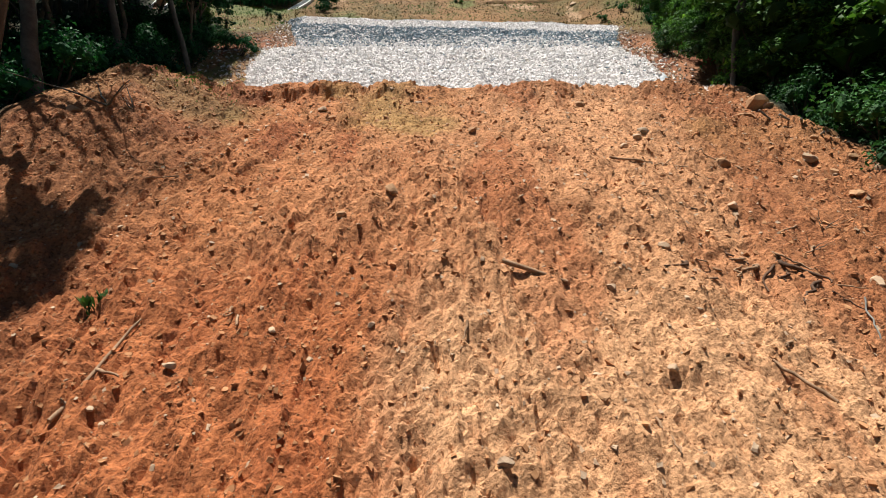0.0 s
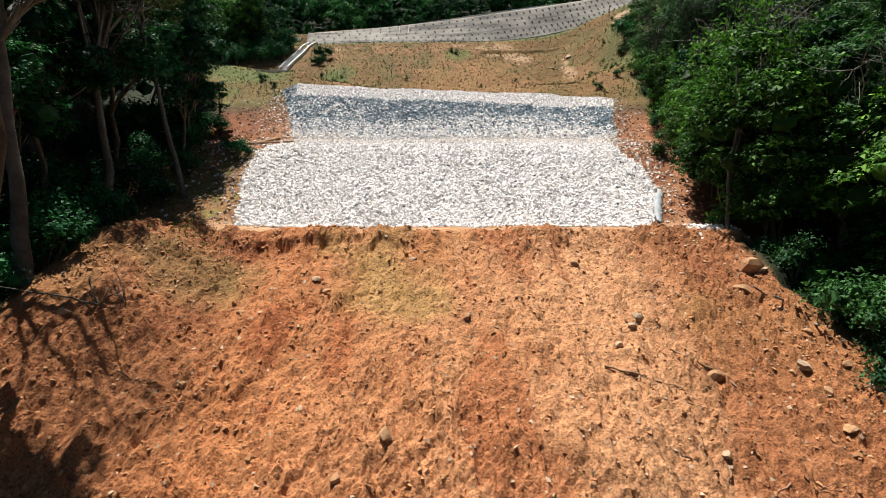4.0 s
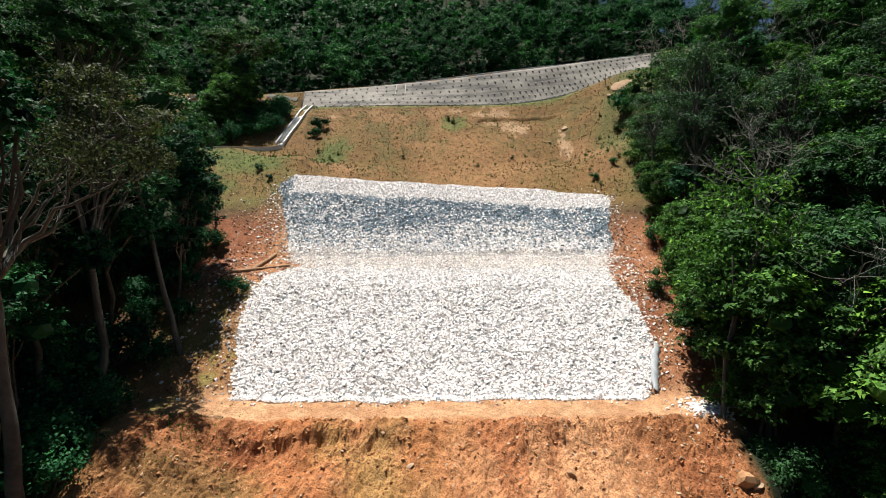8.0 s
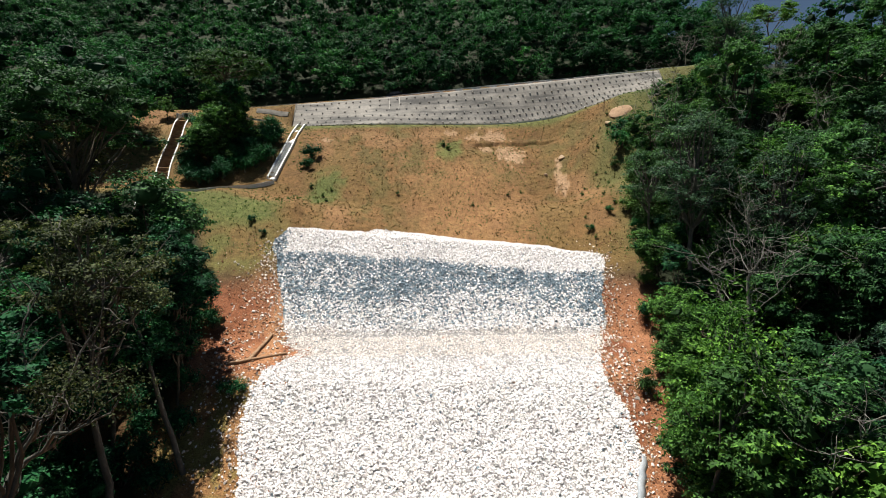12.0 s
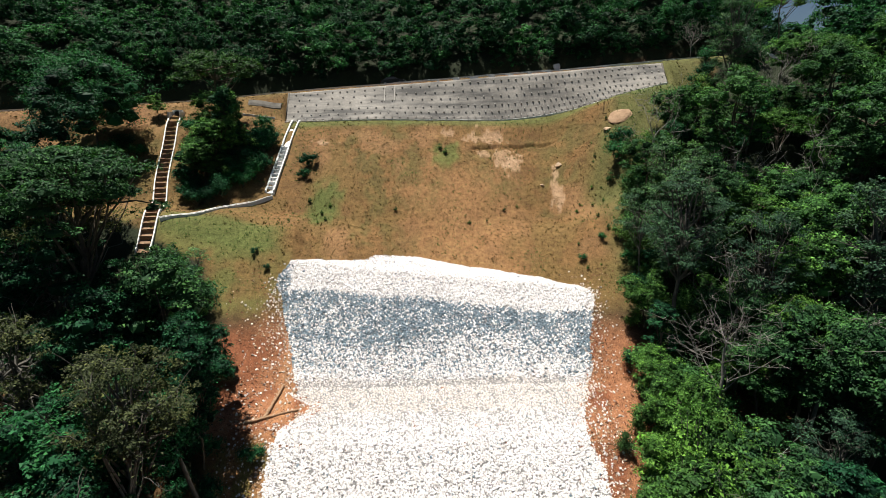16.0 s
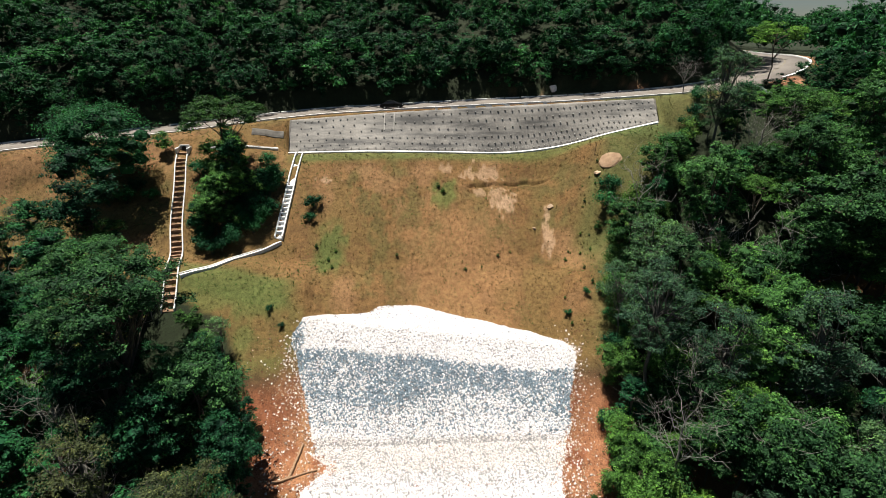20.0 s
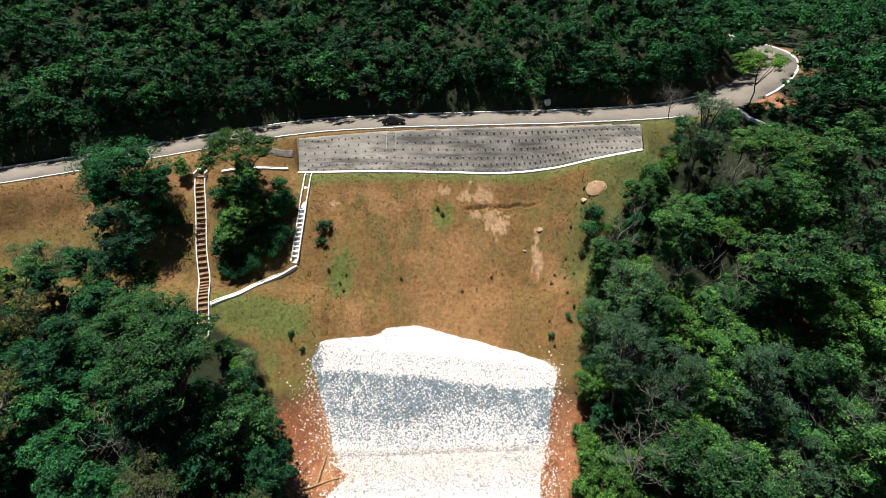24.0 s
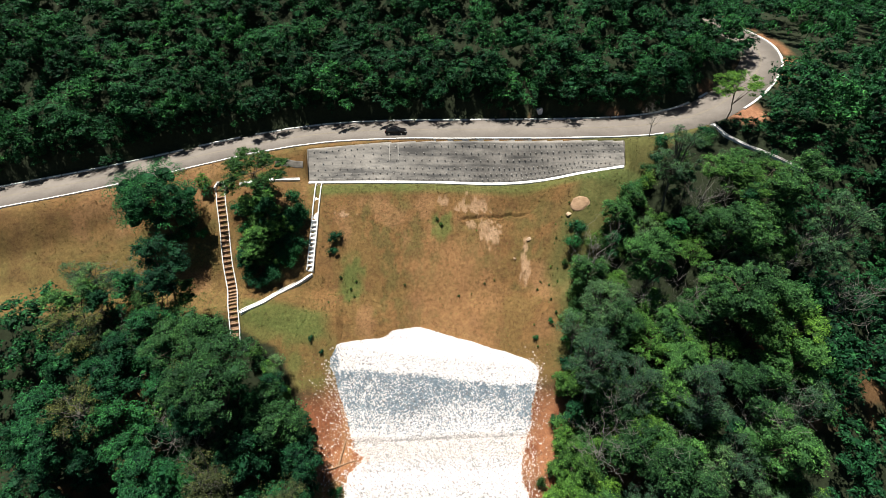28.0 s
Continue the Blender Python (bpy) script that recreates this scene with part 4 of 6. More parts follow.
TREE_KINDS = {
    # name: (label, seed, height, radius, bottom, clumps, leaves, leaf size, shape, leaf colour, bark)
    "tall_dark": ("tall dark green broadleaf tree with a dense crown", 1, 17, 4.5, 7.5, 20, 2500, 0.38, "round", "dark", BARK_DARK),
    "tall_spread": ("tall spreading mid-green tree at the wood's edge", 2, 18, 5.4, 8, 22, 2900, 0.40, "round", "mid", BARK_DARK),
    "dome": ("rounded mid-green broadleaf tree in the wood", 3, 12, 4.1, 3.0, 19, 2200, 0.36, "round", "mid", BARK_DARK),
    "feather": ("feathery flat-topped bright green tree", 4, 13, 5.2, 8.5, 26, 2600, 0.34, "flat", "bright", BARK_DARK),
    "young": ("young bright green tree with low dense foliage", 5, 8.5, 3.3, 1.0, 18, 2300, 0.28, "cone", "bright", BARK_DARK),
    "olive": ("thin olive-green tree with many bare twigs", 6, 13, 4.2, 5.0, 18, 1500, 0.30, "round", "olive", BARK),
    "brown": ("tall pale-barked tree with a thin brownish crown", 7, 18, 5.0, 9, 18, 1700, 0.32, "round", "brown", BARK),
    "slim": ("slim dark green tree in the wood", 8, 13, 3.0, 3.0, 15, 1700, 0.34, "cone", "dark", BARK_DARK),
    "great": ("great round dark green tree on the grass slope", 10, 15.5, 7.6, 1.8, 50, 6000, 0.42, "round", "dark", BARK_DARK),
    "tall_feather": ("tall feathery flat-topped green tree above the wood", 14, 22, 6.2, 15.5, 34, 4600, 0.36, "flat", "mid", BARK_DARK),
    "tall_olive": ("tall twiggy olive-grey tree at the wood's edge", 16, 20, 4.6, 6.5, 30, 3400, 0.30, "round", "olive", BARK),
    "tall_brown": ("tall domed tree with a brownish-green crown of fine leaves", 17, 21.5, 4.6, 12.5, 30, 4600, 0.27, "round", "brown", BARK),
    "tall_mid": ("tall narrow mid-green tree with a ragged crown", 18, 20, 4.2, 7.0, 26, 3600, 0.36, "round", "mid", BARK_DARK),
    "lone": ("tall slender tree with a small dense crown beside the dirt", 19, 26, 2.5, 21.4, 26, 3000, 0.34, "round", "dark", BARK_DARK),
    "broad": ("broad-crowned green tree rising from the wood", 9, 15, 5.3, 5.0, 24, 3000, 0.40, "round", "mid", BARK_DARK),
}
TREES = {}


def shade_clumps(me, clump):
    at = me.attributes.new("clump", "FLOAT", "POINT")
    at.data.foreach_set("value", np.asarray(clump, np.float32))
    return me


def make_tree(kind, m, scale, group):
    """A tree of a kind: built the first time, copied after that."""
    label, seed, h, rad, bottom, clumps, leaves, size, shape, colour, bark = TREE_KINDS[kind]
    m = m @ Matrix.Diagonal((scale, scale, scale, 1))
    if kind not in TREES:
        wood, crown, clump = tree_arrays(seed, h, rad, bottom, clumps, leaves, size, shape, 0.0, 0.5 if shape == "flat" else 0.8, None if colour in ("olive", "brown") else ICO1)
        top = thing("tree", label, "tree", group)
        part("trunk", to_mesh("trunk", *join(wood), bark), None, top)
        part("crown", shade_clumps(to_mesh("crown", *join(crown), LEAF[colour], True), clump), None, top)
        top.matrix_world = m
        TREES[kind] = top
        return top
    ob = copy_thing(TREES[kind], pose(0, 0, 0))
    ob.matrix_basis = m
    return tagged(ob, group=group)


BARE = []


def make_bare(m, scale, which):
    while len(BARE) < 3:
        k = len(BARE)
        top = thing("bare_tree", "leafless pale grey tree with forking branches", "tree", "bare trees")
        trunk, limbs = bare_arrays(40 + k, 13, 3.6 + 0.6 * k, 8 + k, 8, 0.06 * (k - 1))
        part("trunk", to_mesh("trunk", *join(trunk), DEAD), None, top)
        for wood in limbs:
            part("limb", to_mesh("limb", *join(wood), DEAD), None, top)
        top.matrix_world = pose(*((31.5, 47.5), (36.5, 43.0), (-37, 52))[k], on_ground(*((31.5, 47.5), (36.5, 43.0), (-37, 52))[k]), 0, 0, 70 * k) @ Matrix.Diagonal((1.25, 1.25, 1.25, 1))
        BARE.append(top)
    ob = copy_thing(BARE[which], pose(0, 0, 0))
    ob.matrix_basis = m @ Matrix.Diagonal((scale, scale, scale, 1))
    return ob


LEFT_Y, LEFT_X = [-20, 10, 20, 30, 36, 40, 50, 58, 62, 65, 68], [-20, -20.4, -20.6, -20.4, -19.8, -19.6, -23.0, -25.6, -30.5, -41, -62]
RIGHT_Y, RIGHT_X = [-20, 10, 28, 33, 40, 45, 55, 62, 74, 80, 84, 92], [20, 20.0, 20.0, 19.8, 19.8, 21.3, 24.2, 26.2, 31.8, 41, 49, 60]


def wooded(x, y):
    d, rz, side = near_road(x, y)
    left = (x < np.interp(y, LEFT_Y, LEFT_X)) & (y < 69)
    right = (x > np.interp(y, RIGHT_Y, RIGHT_X)) & (side < 0)
    fork = (np.hypot(x + 34.5, y - 59) < 8.0) | (np.hypot(x + 18, y - 20.5) < 6.5) | (np.hypot(x - 57, y - 92) < 4) | (np.hypot(x - 62, y - 88) < 4.5) | (np.hypot(x - 68, y - 85) < 4) | (np.hypot(x - 67, y - 96.5) < 6)
    return (left | right) & (d > ROAD_HALF + 3.0) & ~fork


def scatter(rng, x0, x1, y0, y1, gap, test, tries):
    """Places at least a gap apart that pass the test."""
    x, y = rng.uniform(x0, x1, tries), rng.uniform(y0, y1, tries)
    ok = test(x, y)
    cells, out = {}, []
    for a, b in zip(x[ok], y[ok]):
        i, j = int(a // gap), int(b // gap)
        if all((a - c) ** 2 + (b - e) ** 2 > gap * gap for di in (-1, 0, 1) for dj in (-1, 0, 1) for c, e in cells.get((i + di, j + dj), ())):
            cells.setdefault((i, j), []).append((a, b))
            out.append((a, b))
    return out


# trees known by their place and the height of their tops
NAMED = (("lone", -17.0, 19.4, 27.0, 0), ("tall_brown", -20.8, 32.4, 31.2, 0), ("tall_feather", -32.0, 48.2, 42.6, 40), ("tall_feather", -38.0, 54.6, 42.2, 150), ("broad", -24.6, 46.2, 34.4, 20), ("tall_dark", -23.2, 30.4, 25.6, 0), ("olive", -51.6, 66.0, 44.0, 70),
         ("dome", -30.6, 43.8, 30.4, 10), ("olive", -54.0, 56.4, 36.0, 0), ("brown", -56.4, 57.6, 43.2, 0), ("tall_olive", 26.6, 51.8, 41.6, 0), ("tall_mid", 41.0, 50.4, 40.0, 0), ("dome", 39.8, 60.4, 41.0, 0), ("tall_olive", 41.4, 45.6, 41.4, 120),
         ("dome", 38.1, 42.1, 30.6, 30), ("tall_olive", 44.0, 77.4, 63.4, 60), ("young", 27.5, 33.8, 18.4, 0), ("dome", 30.9, 42.9, 27.4, 90), ("broad", 53.0, 39.3, 34.0, 0), ("tall_mid", 37.4, 64.4, 52.0, 40), ("tall_mid", 61.4, 70.4, 62.2, 100),
         ("broad", 55.3, 56.3, 47.0, 50), ("tall_mid", 31.5, 57.5, 42.0, 210), ("tall_olive", 33.5, 48.5, 38.0, 200), ("tall_mid", 50.5, 66.5, 55.0, 10), ("tall_mid", 54.0, 76.5, 57.5, 300), ("tall_mid", 46.5, 57.5, 46.0, 160), ("tall_olive", 66.5, 64.0, 58.0, 30))


def clear_of_named(x, y):
    return np.min([np.hypot(x - n[1], y - n[2]) for n in NAMED], axis=0) > 2.6


def plant_woods():
    rng = np.random.default_rng(77)
    pick = random.Random(78)
    for x, y in scatter(rng, -60, 62, 10, 96, 3.8, lambda x, y: wooded(x, y) & clear_of_named(x, y), 15000):
        if x < 0:
            deep = float(np.interp(y, LEFT_Y, LEFT_X)) - x
            kinds = ["tall_dark", "tall_dark", "dome", "tall_dark", "slim", "slim", "brown", "slim", "olive", "brown"]
            if deep < 9 and y < 48:
                kinds = ["tall_dark", "slim", "tall_dark"]
            group = "trees beside the clearing, west"
        else:
            deep = x - float(np.interp(y, RIGHT_Y, RIGHT_X))
            kinds = ["dome", "broad", "tall_spread", "feather", "young", "olive", "slim", "dome", "young", "olive"]
            if deep < 5:
                kinds = ["young", "dome", "young", "olive", "young"] if y < 48 else ["dome", "slim", "olive", "young", "tall_spread"]
            group = "trees beside the clearing, east"
        if abs(x) > 66 and pick.random() < 0.25:
            continue
        kind = pick.choice(kinds)
        s = pick.uniform(0.75, 1.15)
        if x > 0 and 44 < y < 60 and 4 < deep < 16:
            s *= 1.15
        if x > 0 and y > 84:
            s *= 0.62
        if x > 47 and 76 < y < 94:
            s *= 0.72
        if x > 0 and y > 68 and deep < 7:
            s *= 0.72
        if 0 < x < 60 and y > 81:
            s *= 0.6
        if x < 0 and deep < 3:
            s *= 0.85
        h = TREE_KINDS[kind][2]
        if x < 0 and y > 47 and x > -0.67 * y:
            s = min(s, (31.5 - on_ground(x, y)) / h)
        if x > 52 and 70 < y < 92:
            s = min(s, (53.5 + 0.5 * (86 - y) - on_ground(x, y)) / h)
            if s < 0.2:
                continue
        if x > 0 and deep < 4 and y < 52:
            s = min(s, 9.5 / h)
        make_tree(kind, pose(x, y, on_ground(x, y) - 0.1, pick.uniform(-4, 4), pick.uniform(-4, 4), pick.uniform(0, 360)), s, group)
    for x, y, s, w in ((24.5, 31.0, 1.15, 1), (-39.6, 45.6, 1.35, 1), (27, 43, 1.15, 1), (45, 58, 1.3, 0), (52, 44, 1.2, 2), (38, 62, 1.2, 1), (30, 68, 1.1, 0), (48, 74, 1.0, 2), (-33, 41, 1.15, 1), (-48, 60, 0.9, 0), (-56, 64, 0.8, 1), (63, 66, 1.2, 0), (70, 60, 1.2, 2), (44, 90.0, 0.55, 1), (-54, 70, 0.7, 2)):
        make_bare(pose(x, y, on_ground(x, y), 0, 0, 47 * w + 13 * x), s, w)


def plant_by_hand():
    """The trees that stand out from the woods."""
    spots = (("great", -49.0, 81.0, 1.0, 0, "trees on the slope"), ("feather", -31.4, 83.0, 1.1, 40, "trees on the slope"), ("young", -29.6, 79.5, 1.2, 80, "trees on the slope"), ("feather", -33.6, 88.0, 0.75, 10, "trees on the slope"),
             ("slim", -29.5, 79.0, 0.95, 0, "trees on the slope"), ("young", -31.2, 75.6, 0.95, 50, "trees on the slope"), ("slim", -30.5, 82.5, 0.8, 120, "trees on the slope"), ("young", -43.6, 88.5, 0.6, 0, "trees on the slope"),
             ("slim", -28.6, 80.2, 0.55, 70, "trees on the slope"), ("slim", -27.8, 78.4, 0.45, 20, "trees on the slope"), ("olive", -58.0, 67.5, 0.8, 0, "trees on the slope"), ("olive", -63.0, 70.5, 0.7, 60, "trees on the slope"), ("dome", -33.0, 75.2, 0.7, 200, "trees on the slope"), ("dome", -30.4, 77.0, 0.8, 100, "trees on the slope"), ("dome", -31.0, 85.4, 0.7, 10, "trees on the slope"), ("dome", -31.8, 81.6, 0.85, 90, "trees on the slope"), ("young", -32.5, 87.5, 0.6, 30, "trees on the slope"), ("young", -27.8, 57.6, 0.6, 20, "trees on the slope"), ("young", -31.0, 60.2, 0.6, 80, "trees on the slope"), ("young", -26.0, 54.0, 0.7, 140, "trees on the slope"), ("slim", -34.6, 74.6, 0.5, 30, "trees on the slope"), ("slim", -31.6, 75.4, 0.5, 130, "trees on the slope"), ("slim", -28.6, 78.4, 0.55, 230, "trees on the slope"), ("tall_dark", -20.2, 41.6, 0.8, 0, "trees on the slope"), 
             ("feather", -44.5, 62.5, 1.0, 60, "trees on the slope"), ("slim", -21.4, 50.2, 0.42, 0, "trees on the slope"), ("feather", 59.5, 100.8 - 8.6, 0.8, 30, "trees by the road"),
             ("olive", 29.0, 60.0, 1.25, 10, "pale trunks"),
             ("young", 19.8, 30.6, 1.6, 15, "young trees by the stones"), ("young", 21.8, 33.6, 1.75, 100, "young trees by the stones"), ("young", 22.6, 28.6, 1.8, 220, "young trees by the stones"), ("young", 20.6, 36.4, 1.3, 300, "young trees by the stones"), ("young", 18.4, 33.5, 0.95, 0, "young trees by the stones"), ("young", 20.5, 38.5, 0.9, 90, "young trees by the stones"), ("young", 18.6, 29.0, 0.9, 200, "young trees by the stones"), ("young", 22.4, 44.0, 0.8, 140, "young trees by the stones"), ("young", 19.8, 31.2, 1.0, 30, "young trees by the stones"), ("young", 22.0, 41.0, 0.95, 75, "young trees by the stones"), ("young", 19.4, 36.0, 0.8, 250, "young trees by the stones"), ("young", 23.4, 35.4, 1.15, 310, "young trees by the stones"), ("young", 24.6, 29.6, 1.2, 190, "young trees by the stones"))
    for kind, x, y, s, turn, group in spots:
        make_tree(kind, pose(x, y, on_ground(x, y) - 0.1, 0, 0, turn), s, group)
    # the tall pale forked tree by the dirt slope
    rng = np.random.default_rng(5)
    top = thing("tree", "tall pale forked tree with thin bare limbs over the dirt", "tree", "pale trunks")
    g = on_ground(-18.0, 22.6)
    fork = np.array((-19.6, 23.2, 17.6))
    wood = [tube(wander(rng, (-18.0, 22.6, g - 0.5), fork, 10, 0.06), np.linspace(0.36, 0.21, 10), 9)]
    tips = np.array([(-17.2, 24.0, 22.6), (-15.0, 24.5, 24.5), (-20.8, 24.0, 25.0), (-16.2, 26, 26.0), (-21.5, 22, 24), (-18.8, 25.5, 27.0), (-13.6, 22.6, 22.6), (-15.6, 22.0, 23.0), (-17.6, 21.8, 23.4)])
    for i, t in enumerate(tips):
        limb = wander(rng, fork, t, 9, 0.22)
        wood.append(tube(limb, np.linspace(0.13, 0.035, 9), 6))
        for k in range(5):
            p = limb[int(rng.integers(3, 9))]
            q = p + rng.normal(0, 1.1, 3) + (0.3, 0, 0.8)
            tw = wander(rng, p, q, 5, 0.1)
            wood.append(tube(tw, np.linspace(0.035, 0.012, 5), 4))
            for _ in range(2):
                wood.append(tube(wander(rng, tw[2], tw[2] + rng.normal(0, 0.6, 3) + (0, 0, 0.4), 4, 0.05), np.linspace(0.014, 0.006, 4), 3))
    part("trunk", to_mesh("trunk", *join(wood), BARK), None, top, "smooth pale grey trunk and limbs")
    dense = (tips[:, 0] > -17.5) & (tips[:, 1] < 24.2) & (tips[:, 2] < 24)
    leaf = join([leaves_on(rng, tips[dense] + (0, 0, 0.3), np.full(dense.sum(), 1.25), 1500, 0.11), leaves_on(rng, tips[~dense] + (0, 0, 0.6), np.full((~dense).sum(), 1.3), 350, 0.12)])
    part("crown", to_mesh("crown", *leaf, LEAF["brown"], True), None, top)
    # the thin leaning trunk beside the red earth
    top = thing("tree", "slender leaning pale tree beside the red earth", "tree", "pale trunks")
    g = on_ground(-17.7, 36.2)
    stem = wander(rng, (-17.7, 36.2, g - 0.4), (-21.0, 36.0, 25.0), 10, 0.08)
    wood = [tube(stem, np.linspace(0.22, 0.10, 10), 8)]
    tips = stem[-1] + rng.normal(0, 1.5, (8, 3)) * (1, 1, 0.6) + (0, 0, 1.6)
    for t in tips:
        wood.append(tube(wander(rng, stem[-2], t, 6, 0.1), np.linspace(0.06, 0.015, 6), 5))
    part("trunk", to_mesh("trunk", *join(wood), BARK), None, top, "slender pale trunk")
    part("crown", to_mesh("crown", *leaves_on(rng, tips, np.full(8, 1.3), 700, 0.13), LEAF["brown"], True), None, top)
    # crooked trunks among the young trees
    for k, (x, y, tx, ty, tz) in enumerate(((16.6, 29.4, 17.4, 29.8, 9.5), (16.9, 29.9, 19.2, 30.4, 11.0), (20.5, 34.0, 20.8, 34.6, 12.0))):
        top = thing("tree", "crooked slim grey trunk with sparse green leaves", "tree", "young trees by the stones")
        g = on_ground(x, y)
        stem = wander(rng, (x, y, g - 0.4), (tx, ty, g + tz), 9, 0.16)
        wood = [tube(stem, np.linspace(0.13, 0.05, 9), 6)]
        tips = stem[-1] + rng.normal(0, 1.3, (6, 3)) + (0, 0, 0.2)
        for t in tips:
            wood.append(tube(wander(rng, stem[5], t, 6, 0.1), np.linspace(0.04, 0.012, 6), 4))
        part("trunk", to_mesh("trunk", *join(wood), BARK), None, top)
        part("crown", to_mesh("crown", *leaves_on(rng, tips, np.full(6, 1.1), 520, 0.22), LEAF["bright"], True), None, top)


plant_by_hand()
plant_woods()
for kind, x, y, top, turn in NAMED:
    g = on_ground(x, y) - 0.1
    make_tree(kind, pose(x, y, g, 0, 0, turn), (top - g) / TREE_KINDS[kind][2], "tall trees of the wood")


# ---- far woods on the hill above the road, and behind the rest ----
def far_tree(seed, height, radius, bottom, clumps, leaves, size, shape):
    """A tree for the joined woods: fewer and larger leaves."""
    return tree_arrays(seed, height, radius, bottom, clumps, leaves * 0.9, size * 0.95, shape)


def wood_stuff(name, label, places, rng, heights, leaves, size, lo=0.12, wide=1.0):
    kinds = [far_tree(200 + k, 10, 4.0 + 0.45 * (k % 3), lo * 10, 11, leaves, size, ("round", "flat", "round", "cone")[k % 4]) for k in range(6)]
    built = []
    for wood, crown, clump in kinds:
        v, f = join(crown)
        built.append((v, f, clump))
    V, T, tint, shades, n = [], [], [], [], 0
    z = relief(np.array([p[0] for p in places]), np.array([p[1] for p in places]))
    for (x, y), g in zip(places, z):
        v, blocks, clump = built[int(rng.integers(len(built)))]
        a, s, h = rng.uniform(0, 2 * np.pi), rng.uniform(0.8, 1.25) * wide, rng.uniform(*heights) / 10
        c, e = np.cos(a) * s, np.sin(a) * s
        V.append(np.stack([v[:, 0] * c - v[:, 1] * e + x, v[:, 0] * e + v[:, 1] * c + y, v[:, 2] * h + g - 0.3], 1))
        T.append(blocks[0] + n)
        tint.append(np.full(len(v), rng.beta(1.3, 1.9)))
        shades.append(clump)
        n += len(v)
    me = to_mesh(name, np.vstack(V), [np.vstack(T)], LEAF["wood"], True)
    at = me.attributes.new("tint", "FLOAT", "POINT")
    at.data.foreach_set("value", np.concatenate(tint).astype(np.float32))
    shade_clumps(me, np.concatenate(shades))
    return tagged(new(name, me), label, "woods", kind="stuff")


def above_road(x, y):
    d, rz, side = near_road(x, y)
    return (side > 0) & (d > ROAD_HALF + 1.0) & (np.abs(x) < 0.98 * y + 25)


def over_cut(x, y):
    d, rz, side = near_road(x, y)
    return (side > 0) & (d > ROAD_HALF + 1.5) & (d < ROAD_HALF + 8.0) & (fbm(x, y, 5.0, 2, 113) > np.where(x > 0, 0.30, 0.2))


def far_around(x, y):
    d, rz, side = near_road(x, y)
    return ((x < -62) | (x > 64) | (y < 8) | ((x > 0) & (y > 97))) & wooded(x, y) & (side < 0) & (d > ROAD_HALF + 4) & ~((x < 0) & (y > 64)) & ((np.abs(x) > 24) | (y < -8)) & (np.hypot(x - 72, y - 82) > 5) & ~((x > 64) & (x < 84) & (y > 64) & (y < 86))


RNG = np.random.default_rng(99)
wood_stuff("hill_woods", "dense green woods on the steep hill above the road", scatter(RNG, -150, 96, 60, 136, 4.0, above_road, 9000), RNG, (8, 13), 620, 0.50)
wood_stuff("upper_woods", "dense dark woods high on the hillside", scatter(RNG, -210, 170, 136, 215, 6.8, above_road, 6000), RNG, (10, 15), 300, 1.0)
wood_stuff("roadside_scrub", "dark green scrub on the cut bank over the road", scatter(RNG, -140, 60, 60, 112, 1.9, over_cut, 22000), RNG, (3.2, 7.0), 200, 0.8, 0.02, 0.42)
def by_fork(x, y):
    d, rz, side = near_road(x, y)
    kerb = np.min([np.hypot(x - a, y - b) for a, b in ((57, 92.6), (59.5, 89.6), (63, 87), (65.5, 85.7), (68, 84.5), (71, 83.2), (74, 82))], axis=0)
    return (side < 0) & (d > ROAD_HALF + 1.6) & (kerb > 2.2) & (np.hypot(x - 66, y - 96.5) > 5.0) & ((y > 92 - 0.9 * (x - 56)) | (x > 64))


wood_stuff("fork_scrub", "low green scrub round the road fork", scatter(RNG, 56, 90, 64, 118, 2.4, by_fork, 9000), RNG, (2.2, 5.0), 230, 0.8, 0.02, 0.42)
wood_stuff("valley_woods", "woods filling the valley beside the clearing", scatter(RNG, -125, 175, -10, 200, 5.2, far_around, 12000), RNG, (9, 15), 300, 0.75)


# ---- the rock fill ----
FILL_RIGHT_Y, FILL_RIGHT_X = [32.4, 33, 37, 40.5, 42.5, 45.5, 49.5, 55, 57.6, 59.7, 62.2, 64.6, 66.7], [13.2, 14.0, 15.8, 15.4, 15.0, 15.4, 16.8, 18.6, 19.6, 17.9, 10.9, 4.7, -1.6]
FILL_LEFT_Y, FILL_LEFT_X = [32.4, 37.4, 41, 43.7, 45.0, 45.9, 47, 52.5, 55, 60, 62.3, 63.4, 64.0, 65.4, 66.7], [-12.7, -14.2, -14.6, -14.2, -12.2, -11.4, -13.2, -15.2, -16.0, -18.0, -16.8, -12.5, -8.4, -7.2, -2.6]


def in_fill(x, y, spread=0.0):
    return (x > np.interp(y, FILL_LEFT_Y, FILL_LEFT_X) - spread) & (x < np.interp(y, FILL_RIGHT_Y, FILL_RIGHT_X) + spread) & (y > 32.4 - spread) & (y < 66.8)


BLOCK = (np.array([(x, y, z) for x in (-0.8, 0.8) for y in (-0.8, 0.8) for z in (-0.8, 0.8)]), np.array([(0, 1, 3), (0, 3, 2), (4, 6, 7), (4, 7, 5), (0, 4, 5), (0, 5, 1), (2, 3, 7), (2, 7, 6), (0, 2, 6), (0, 6, 4), (1, 5, 7), (1, 7, 3)]))


